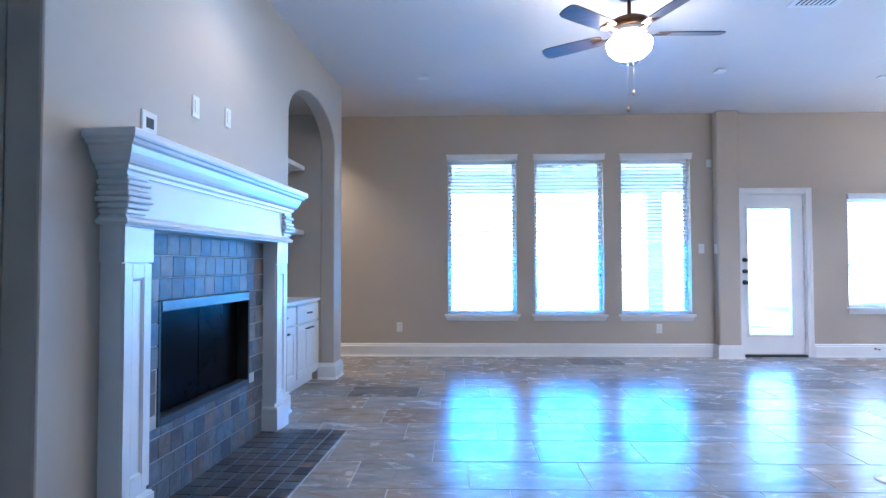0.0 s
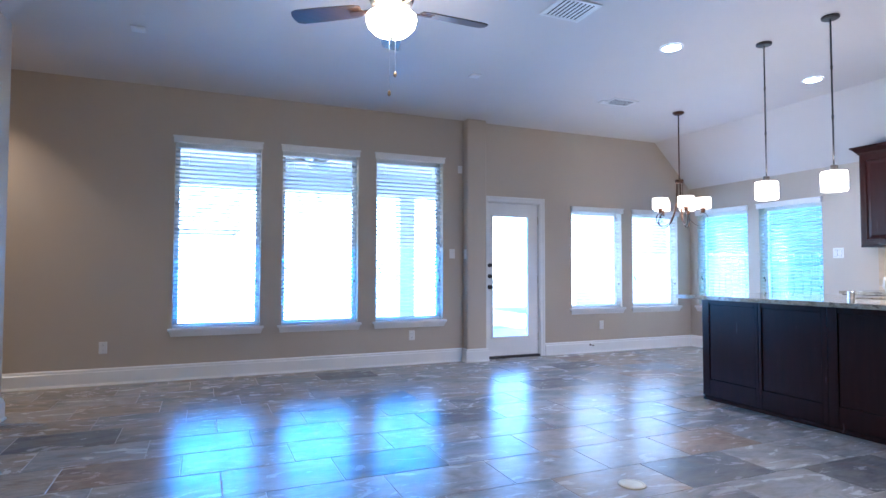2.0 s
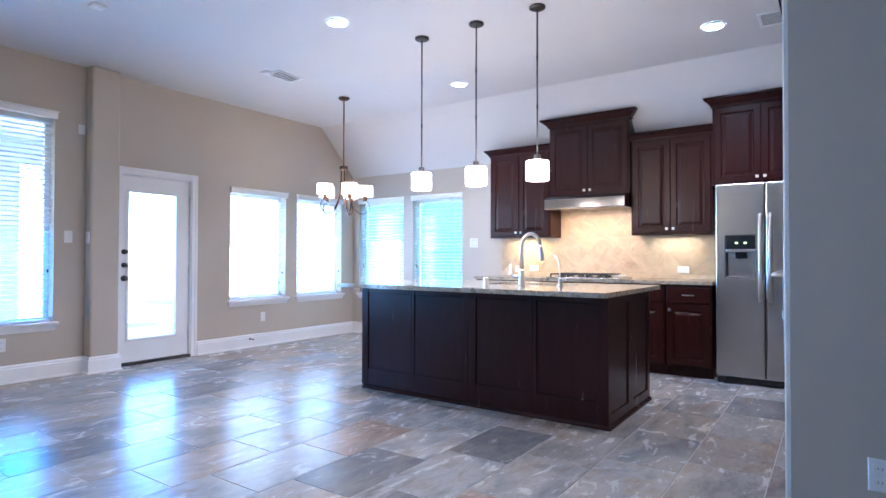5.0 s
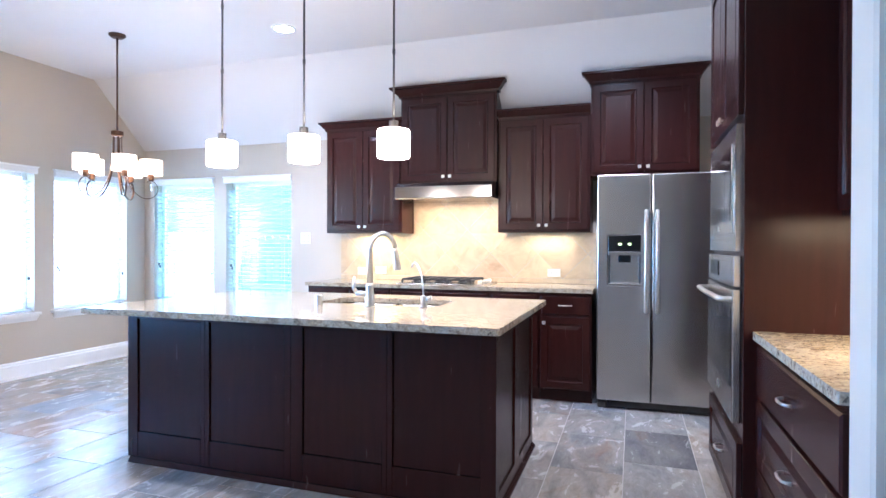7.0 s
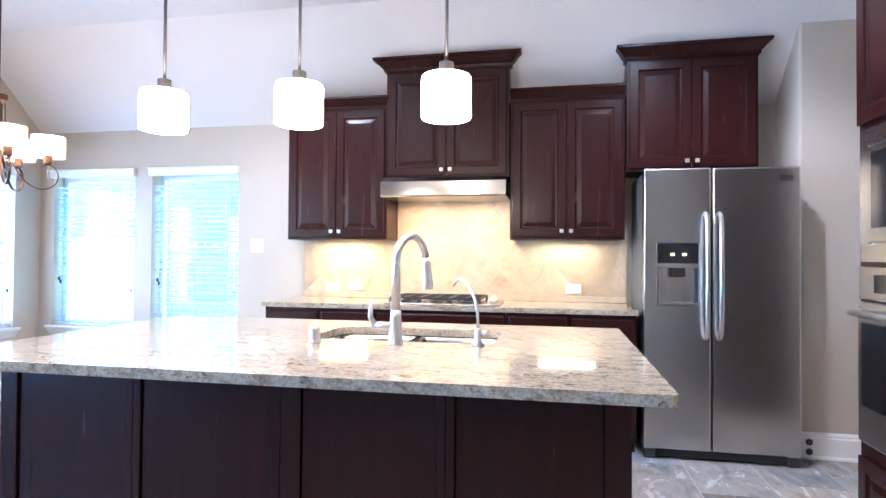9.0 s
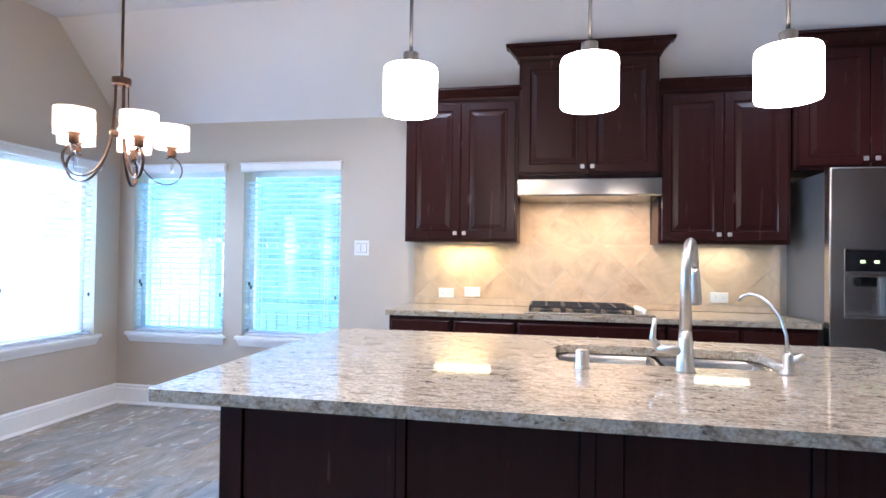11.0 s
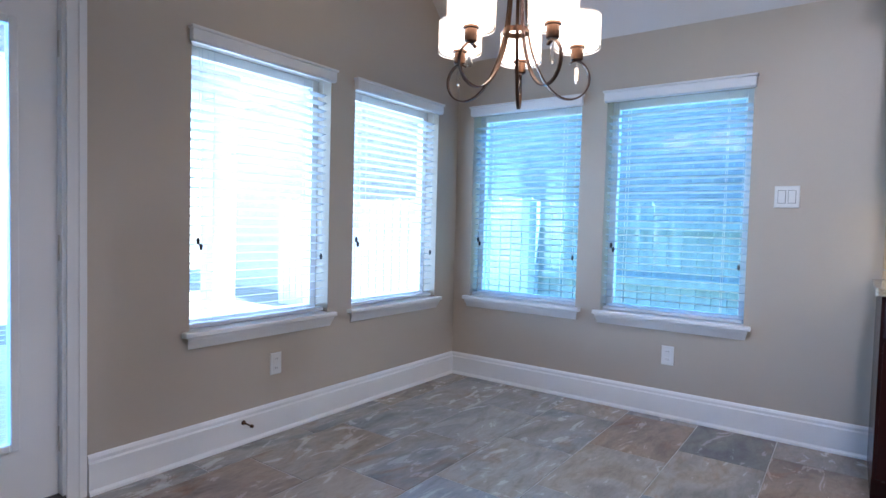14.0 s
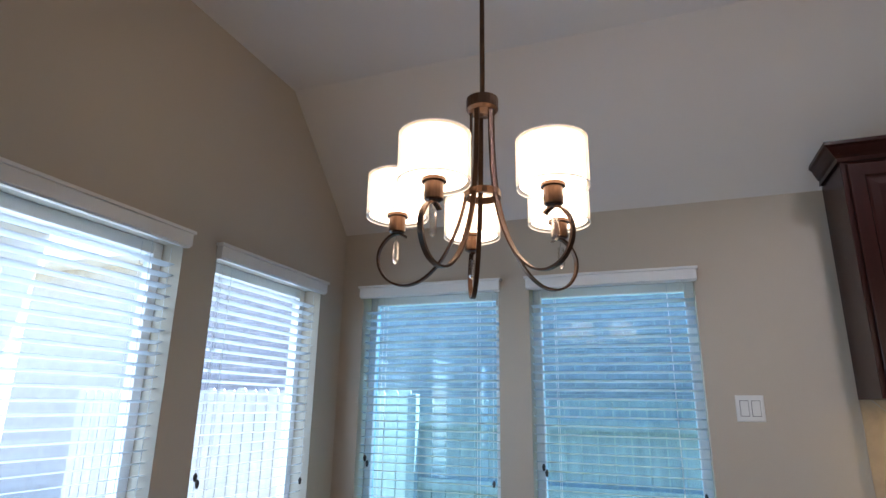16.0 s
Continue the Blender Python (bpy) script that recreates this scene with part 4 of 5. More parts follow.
worktop = thing("kitchen_worktop", (6.9, 3.5, 0.882), "speckled granite worktop on the base cabinets", "worktop")
slab_top(worktop, 6.610, EX - 0.002, 2.215, 4.800, 0.882, 0.914, r=0.01)
worktop2 = thing("kitchen_worktop", (4.0, 1.1, 0.882), "speckled granite worktop on the drawer cabinet", "worktop")
slab_top(worktop2, 3.601, 4.597, 0.862, 1.468, 0.882, 0.914, r=0.008)


def island():
    x0, x1, y0, y1 = 4.585, 5.585, 2.515, 4.700
    ob = thing("kitchen_island", (5.0, 3.6, 0), "dark cherry kitchen island with panelled sides and granite top", "kitchen island")
    boxes("body", M_WOOD_IN, [(x0 + 0.02, x1 - 0.02, y0 + 0.02, y1 - 0.02, 0.0, 0.680), (x0 + 0.02, 4.975, y0 + 0.02, y1 - 0.02, 0.6802, 0.880), (5.425, x1 - 0.02, y0 + 0.02, y1 - 0.02, 0.6802, 0.880),
                              (4.9752, 5.4248, y0 + 0.02, 2.935, 0.6802, 0.880), (4.9752, 5.4248, 3.735, y1 - 0.02, 0.6802, 0.880)], ob)
    m = side_matrix("w", x0 + 0.02, y1, 0)
    n = (y1 - y0) / 4
    for k in range(4):
        bm = bmesh.new()
        u0, u1 = k * n + 0.0005, (k + 1) * n - 0.0005
        sl, sr = (0.07, 0.028) if k % 2 == 0 else (0.028, 0.04)
        if k == 3:
            sr = 0.075
        mbox(bm, m, u0, u0 + sl, 0.03, 0.879, 0.0005, 0.020)
        mbox(bm, m, u1 - sr, u1, 0.03, 0.879, 0.0005, 0.020)
        mbox(bm, m, u0 + sl, u1 - sr, 0.03, 0.175, 0.0005, 0.0195)
        mbox(bm, m, u0 + sl, u1 - sr, 0.825, 0.879, 0.0005, 0.0195)
        mbox(bm, m, u0 + sl + 0.001, u1 - sr - 0.001, 0.176, 0.824, 0.0005, 0.010)
        part("side_panel", bm, M_WOOD, ob, bevel=0.0025)
    for face, px, py, w in (("s", x0, y0 + 0.02, x1 - x0), ("n", x1, y1 - 0.02, x1 - x0)):
        mm = side_matrix(face, px, py, 0)
        for k in range(2):
            bm = bmesh.new()
            panel(bm, mm @ Matrix.Translation((k * w / 2 + 0.0005, 0.03, 0.001)), w / 2 - 0.001, 0.849, [(0, 0), (0, 0.019), (0.06, 0.019), (0.066, 0.010)])
            part("end_panel", bm, M_WOOD, ob)
    bm = bmesh.new()
    sweep(bm, [(x0 + 0.02, y1 - 0.02), (x0 + 0.02, y0 + 0.02), (x1, y0 + 0.02)][::-1], [(0, 0), (0.038, 0), (0.038, 0.010), (0.030, 0.020), (0.022, 0.029), (0, 0.0295)])
    part("base_trim", bm, M_WOOD, ob)
    mm = side_matrix("e", x1 - 0.02, y0 + 0.02, 0)
    for k in range(4):
        leaf(ob, mm, 0.02 + k * 0.52, 0.115, 0.51, 0.56, RAISED, M_WOOD)
        leaf(ob, mm, 0.02 + k * 0.52, 0.70, 0.51, 0.155, DRAWER, M_WOOD, name="drawer")
    slab_top(ob, 4.316, 5.640, 2.440, 4.745, 0.882, 0.914, (5.00, 5.40, 2.96, 3.71))
    # sink
    s = thing("kitchen_sink", (5.2, 3.33, 0.70), "stainless double-bowl undermount sink", "sink")
    for b0, b1 in ((2.955, 3.325), (3.345, 3.715)):
        bm = bmesh.new()
        a0, a1 = 4.995, 5.405
        rings = []
        for z, i in ((0.880, 0.0), (0.873, 0.010), (0.72, 0.022), (0.70, 0.06)):
            rings.append([bm.verts.new((x, y, z)) for x, y in ((a0 + i, b0 + i), (a1 - i, b0 + i), (a1 - i, b1 - i), (a0 + i, b1 - i))])
        for p, q in zip(rings, rings[1:]):
            for k in range(4):
                bm.faces.new((p[k], p[(k + 1) % 4], q[(k + 1) % 4], q[k]))
        bm.faces.new(rings[-1])
        ob2 = part("bowl", bm, M_STEEL, s, bevel=0.02, smooth=True)
        sol = ob2.modifiers.new("sheet", "SOLIDIFY")
        sol.thickness = 0.0015
    boxes("divider", M_STEEL, [(5.0, 5.40, 3.326, 3.344, 0.78, 0.874)], s, bevel=0.006)


island()


def faucet():
    x, y, z = 4.918, 3.316, 0.914
    ob = thing("faucet", (x, y, z), "brushed nickel gooseneck pull-down kitchen faucet", "faucet")
    bm = bmesh.new()
    lathe(bm, [(0.030, 0), (0.030, 0.006), (0.027, 0.012), (0.021, 0.10), (0.018, 0.13)], x, y, z, 20)
    part("base", bm, M_CHROME, ob, smooth=True)
    bm = bmesh.new()
    dx, dy, r = 0.94, -0.34, 0.103
    pts = [(x, y, z + 0.12), (x, y, z + 0.305)]
    for k in range(1, 14):
        t = math.pi * 0.93 * k / 13
        reach = r - r * math.cos(t)
        pts.append((x + dx * reach, y + dy * reach, z + 0.305 + r * math.sin(t)))
    tube(bm, pts, [0.0185, 0.0155] + [0.0145] * 13, 14)
    part("spout", bm, M_CHROME, ob, smooth=True)
    bm = bmesh.new()
    tip = [(2.0 * r - 0.004, 0.322, 0.0145), (2.0 * r + 0.002, 0.300, 0.0165), (2.0 * r + 0.010, 0.255, 0.0195), (2.0 * r + 0.017, 0.210, 0.022), (2.0 * r + 0.019, 0.196, 0.020)]
    tube(bm, [(x + dx * q, y + dy * q, z + h) for q, h, w in tip], [w for q, h, w in tip], 14)
    part("spray_head", bm, M_CHROME, ob, smooth=True)
    bm = bmesh.new()
    tube(bm, [(x, y + 0.015, z + 0.065), (x, y + 0.085, z + 0.070)], [0.017, 0.014], 12)
    tube(bm, [(x, y + 0.078, z + 0.070), (x - 0.004, y + 0.098, z + 0.10), (x - 0.006, y + 0.092, z + 0.165)], [0.012, 0.010, 0.006], 10)
    part("lever", bm, M_CHROME, ob, smooth=True)
    s = thing("soap_dispenser", (4.898, 3.629, z), "brushed nickel air gap cap on the granite", "air gap")
    bm = bmesh.new()
    lathe(bm, [(0.024, 0), (0.024, 0.008), (0.0215, 0.010), (0.0215, 0.052), (0.018, 0.058)], 4.898, 3.629, z, 18)
    part("cap", bm, M_CHROME, s, smooth=False)
    f = thing("filter_tap", (4.954, 3.011, z), "small brushed nickel filtered-water tap", "tap")
    bm = bmesh.new()
    lathe(bm, [(0.024, 0), (0.022, 0.008), (0.014, 0.016), (0.014, 0.060), (0.009, 0.066)], 4.954, 3.011, z, 16)
    tube(bm, [(4.954, 2.998, z + 0.045), (4.954, 2.965, z + 0.055)], [0.011, 0.013], 10)
    part("base", bm, M_CHROME, f, smooth=True)
    bm = bmesh.new()
    pts = [(4.954 + 0.104 * q, 3.011 + 0.11 * q, z + h) for q, h in ((0, 0.06), (0.03, 0.12), (0.14, 0.172), (0.34, 0.212), (0.56, 0.236), (0.76, 0.242), (0.92, 0.232), (1.0, 0.216))]
    tube(bm, pts, 0.005, 8)
    part("spout", bm, M_CHROME, f, smooth=True)


faucet()


# ---- appliances ----
def fridge():
    y0, y1, split, xf = 1.292, 2.188, 1.792, 6.60
    ob = thing("refrigerator", (6.9, 1.74, 0), "stainless side-by-side refrigerator with a water dispenser", "refrigerator")
    boxes("body", surface("grey_fridge_side", (0.085, 0.087, 0.09), (0.11, 0.112, 0.115), 3.0, rough=(0.4, 0.5)), [(xf + 0.075, 7.22, y0 + 0.006, y1 - 0.006, 0.04, 1.79)], ob, bevel=0.006)
    dz = (0.954, 1.335, 1.868, 2.106)
    bm = bmesh.new()
    box(bm, xf, xf + 0.07, y0, split - 0.004, 0.065, 1.805)
    part("door", bm, M_STEEL, ob, bevel=0.012)
    bm = bmesh.new()
    pts = [(split + 0.004, 0.065), (y1, 0.065), (y1, 1.805), (split + 0.004, 1.805)]
    hol = [(dz[2], dz[0]), (dz[3], dz[0]), (dz[3], dz[1]), (dz[2], dz[1])]
    es = []
    for loop in (pts, hol):
        vs = [bm.verts.new((xf + 0.07, y, z)) for y, z in loop]
        es += [bm.edges.new((vs[i], vs[(i + 1) % 4])) for i in range(4)]
    fl = bmesh.ops.triangle_fill(bm, use_beauty=True, use_dissolve=False, edges=es)
    ex = bmesh.ops.extrude_face_region(bm, geom=[g for g in fl["geom"] if isinstance(g, bmesh.types.BMFace)])
    for v in ex["geom"]:
        if isinstance(v, bmesh.types.BMVert):
            v.co.x = xf
    door = part("door", bm, M_STEEL, ob, bevel=0.008)
    d = boxes("dispenser", M_BLACK, [(xf + 0.004, xf + 0.069, dz[2] + 0.001, dz[3] - 0.001, 1.215, dz[1] - 0.001)], door, bevel=0.003)
    boxes("dispenser_bay", M_STEEL, [(xf + 0.060, xf + 0.069, dz[2] + 0.012, dz[3] - 0.012, dz[0] + 0.001, 1.20), (xf - 0.004, xf + 0.058, dz[2] + 0.001, dz[3] - 0.001, 1.185, 1.213),
                                    (xf - 0.004, xf + 0.058, dz[2] + 0.001, dz[3] - 0.001, dz[0] + 0.001, dz[0] + 0.016)], door, bevel=0.003)
    boxes("nozzle", M_BLACK, [(xf + 0.01, xf + 0.05, 1.94, 2.03, 1.13, 1.184)], door, bevel=0.006)
    for a in (1.95, 2.02):
        boxes("display", M_LED, [(xf + 0.002, xf + 0.0038, a - 0.014, a + 0.010, 1.262, 1.278)], door)
    for y in (split + 0.036, split - 0.042):
        bm = bmesh.new()
        tube(bm, [(xf - 0.002, y, 1.52), (xf - 0.035, y, 1.505), (xf - 0.055, y, 1.44), (xf - 0.062, y, 1.14), (xf - 0.055, y, 0.84), (xf - 0.035, y, 0.775), (xf - 0.002, y, 0.76)],
             [0.016, 0.015, 0.014, 0.014, 0.014, 0.015, 0.016], 12)
        part("handle", bm, M_CHROME, ob, smooth=True)
    boxes("logo_plate", M_DARKROD, [(xf - 0.002, xf - 0.0001, y0 + 0.045, y0 + 0.115, 1.715, 1.75)], ob)
    boxes("grille", M_IRON, [(xf + 0.03, xf + 0.074, y0 + 0.08, y1 - 0.08, 0.012, 0.060)], ob, bevel=0.004)
    for y in (y0 + 0.04, y1 - 0.04):
        boxes("foot", M_DARKROD, [(xf + 0.01, xf + 0.10, y - 0.035, y + 0.035, 0.0, 0.058)], ob, bevel=0.012)


fridge()


def tower():
    x0, x1, yf, yb = 4.600, 5.500, 1.500, 0.862
    ob = thing("oven_tower", (4.97, yb, 0), "tall dark cherry cabinet housing wall oven and microwave", "cabinet")
    boxes("body", M_WOOD, [(x0, x1, yb, yf, 0.10, 2.66), (x0 + 0.02, x1 - 0.02, yb, yf - 0.06, 0.0, 0.0995)], ob, bevel=0.002)
    m = side_matrix("n", x1, yf, 0)
    w = x1 - x0
    leaf(ob, m, 0.02, 0.13, w - 0.04, 0.32, RAISED, M_WOOD, pull=(w / 2, 0.29), name="drawer")
    half = w / 2 - 0.022
    for k, u in enumerate((0.020, w / 2 + 0.002)):
        leaf(ob, m, u, 1.79, half, 0.82, RAISED, M_WOOD, knob=((u + half - 0.03) if k == 0 else (u + 0.03), 1.85))
    bm = bmesh.new()
    sweep(bm, [(x0, yb), (x0, yf), (x1, yf), (x1, yb)], [(o, 2.648 + z) for o, z in CROWN])
    part("crown", bm, M_WOOD, ob)
    ov = thing("wall_oven", (4.97, yf, 0.52), "stainless built-in wall oven with a dark glass door", "oven")
    bm = bmesh.new()
    mbox(bm, m, 0.05, w - 0.05, 1.085, 1.215, 0.001, 0.030)
    part("control_panel", bm, M_STEEL, ov, bevel=0.004)
    bm = bmesh.new()
    mbox(bm, m, 0.17, 0.42, 1.115, 1.185, 0.0302, 0.034)
    part("display", bm, M_BLACK, ov)
    bm = bmesh.new()
    mbox(bm, m, 0.05, w - 0.05, 0.52, 1.075, 0.001, 0.034)
    d = part("door", bm, M_STEEL, ov, bevel=0.005)
    bm = bmesh.new()
    mbox(bm, m, 0.085, w - 0.085, 0.665, 0.995, 0.0342, 0.0375)
    part("glass", bm, M_BLACK, d)
    bm = bmesh.new()
    tube(bm, [m @ Vector(p) for p in ((0.075, 1.035, 0.034), (0.075, 1.035, 0.075), (0.10, 1.035, 0.083), (w / 2, 1.035, 0.088), (w - 0.10, 1.035, 0.083), (w - 0.075, 1.035, 0.075), (w - 0.075, 1.035, 0.034))], 0.012, 12)
    part("handle", bm, M_CHROME, d, smooth=True)
    bm = bmesh.new()
    mbox(bm, m, w / 2 - 0.018, w / 2 + 0.018, 0.585, 0.615, 0.0342, 0.036)
    part("logo_plate", bm, M_CHROME, d)
    mw = thing("microwave", (4.97, yf, 1.24), "stainless built-in microwave with trim frame", "microwave")
    bm = bmesh.new()
    panel(bm, m @ Matrix.Translation((0.05, 1.235, 0.001)), w - 0.10, 0.525, [(0, 0), (0, 0.022), (0.065, 0.022), (0.068, 0.012)])
    part("trim_frame", bm, M_STEEL, mw)
    bm = bmesh.new()
    mbox(bm, m, 0.122, w - 0.122, 1.310, 1.688, 0.014, 0.030)
    d = part("door", bm, M_STEEL, mw, bevel=0.004)
    bm = bmesh.new()
    mbox(bm, m, 0.150, w - 0.290, 1.365, 1.660, 0.0302, 0.033)
    part("glass", bm, M_BLACK, d)
    bm = bmesh.new()
    mbox(bm, m, w - 0.280, w - 0.140, 1.365, 1.660, 0.0302, 0.033)
    part("keypad", bm, M_BLACK, d)
    bm = bmesh.new()
    mbox(bm, m, w / 2 - 0.045, w / 2 - 0.015, 1.325, 1.350, 0.0302, 0.032)
    part("logo_plate", bm, M_CHROME, d)
    # wall cabinet over the small worktop
    uc = thing("upper_cabinet", (4.0, 0.862, 1.372), "dark cherry wall cabinet above the small worktop", "cabinet", "upper cabinets")
    boxes("body", M_WOOD, [(3.602, 4.598, 0.862, 1.165, 1.372, 2.36)], uc, bevel=0.002)
    m2 = side_matrix("n", 4.598, 1.165, 1.372)
    for k in range(2):
        leaf(uc, m2, 0.02 + k * 0.48, 0.02, 0.476, 0.94, RAISED, M_WOOD, knob=(0.02 + k * 0.48 + (0.44 if k == 0 else 0.03), 0.06))


tower()


def hood():
    y0, y1 = 3.062, 3.956
    ob = thing("range_hood", (7.0, 3.5, 1.665), "stainless under-cabinet range hood", "range hood")
    bm = bmesh.new()
    prof = [(6.755, 1.668), (6.742, 1.676), (6.742, 1.775), (6.80, 1.813), (7.225, 1.813), (7.225, 1.668)]
    rings = [[bm.verts.new((x, y, z)) for x, z in prof] for y in (y0, y1)]
    for k in range(6):
        bm.faces.new((rings[0][k], rings[0][(k + 1) % 6], rings[1][(k + 1) % 6], rings[1][k]))
    bm.faces.new(rings[0])
    bm.faces.new(rings[1][::-1])
    part("canopy", bm, M_POLISHED, ob, bevel=0.003)
    ct = thing("gas_cooktop", (6.95, 3.5, 0.915), "stainless gas cooktop with black cast-iron grates", "cooktop")
    boxes("tray", M_STEEL, [(6.670, 7.155, 3.105, 3.905, 0.9145, 0.926)], ct, bevel=0.004)
    for k in range(3):
        bm = bmesh.new()
        a0, a1 = 3.235 + k * 0.215, 3.435 + k * 0.215
        for y in (a0, (a0 + a1) / 2, a1):
            box(bm, 6.71, 7.12, y - 0.006, y + 0.006, 0.950, 0.964)
        for x in (6.71, 6.81, 6.915, 7.02, 7.12):
            box(bm, x - 0.006, x + 0.006, a0, a1, 0.9502, 0.9642)
        for x in (6.71, 7.12):
            for y in (a0, a1):
                box(bm, x - 0.008, x + 0.008, y - 0.008, y + 0.008, 0.926, 0.951)
        part("grate", bm, M_IRON, ct)
        for x in (6.80, 7.03):
            bm = bmesh.new()
            lathe(bm, [(0.045, 0), (0.045, 0.010), (0.032, 0.012), (0.032, 0.020), (0.0, 0.021)], x, (a0 + a1) / 2, 0.926, 16, False)
            part("burner", bm, M_IRON, ct)
    for k in range(5):
        bm = bmesh.new()
        lathe(bm, [(0.022, 0), (0.020, 0.006), (0.017, 0.028), (0.010, 0.030)], 6.74 + 0.085 * k, 3.165, 0.926, 14)
        part("control_knob", bm, M_CHROME, ct, smooth=True)


hood()


# ---- niches ----
def niche(y0, y1):
    ob = thing("niche_cabinet", (-1.45, (y0 + y1) / 2, 0), "white built-in cabinet with drawers and raised-panel doors", "cabinet", "niche cabinets")
    xf = -1.065
    boxes("body", M_TRIM, [(-1.448, xf, y0 + 0.002, y1 - 0.002, 0.09, 0.780), (-1.448, xf - 0.05, y0 + 0.002, y1 - 0.002, 0.0, 0.0895)], ob)
    boxes("top", M_TRIM, [(-1.448, xf + 0.035, y0 + 0.002, y1 - 0.002, 0.7805, 0.812)], ob, bevel=0.006)
    m = side_matrix("e", xf, y0, 0)
    w = (y1 - y0) / 2
    for k in range(2):
        leaf(ob, m, k * w + 0.02, 0.600, w - 0.04, 0.165, DRAWER, M_TRIM, pull=(k * w + w / 2, 0.685), name="drawer", pull_mat=M_IRON)
        for j in range(2):
            u = k * w + 0.02 + j * (w - 0.04) / 2
            hw = (w - 0.04) / 2 - 0.003
            d = leaf(ob, m, u + 0.0015, 0.115, hw, 0.470, RAISED, M_TRIM)
            bar_pull(d, m, u + (hw - 0.06 if j == 0 else 0.06), 0.545, 0.07, M_IRON)
    for z in (1.476, 2.12):
        sh = thing("niche_shelf", (-1.45, (y0 + y1) / 2, z), "white floating shelf on curved brackets", "shelf", "niche shelves")
        boxes("board", M_TRIM, [(-1.449, -1.20, y0 + 0.002, y1 - 0.002, z - 0.045, z)], sh, bevel=0.005)
        for y in (y0 + 0.10, y1 - 0.12):
            bm = bmesh.new()
            pts = [(-1.449, z - 0.046), (-1.23, z - 0.046)] + [(-1.23 - 0.21 * math.sin(radians(a)), z - 0.046 - 0.20 * (1 - math.cos(radians(a)))) for a in (15, 30, 45, 60, 75, 90)] + [(-1.449, z - 0.246)]
            f = bm.faces.new([bm.verts.new((x, y, zz)) for x, zz in pts])
            r = bmesh.ops.extrude_face_region(bm, geom=[f])
            for v in r["geom"]:
                if isinstance(v, bmesh.types.BMVert):
                    v.co.y += 0.04
            part("bracket", bm, M_TRIM, sh)
        askew(sh)
    askew(ob)


for y0, y1 in ARCHES:
    niche(y0, y1)


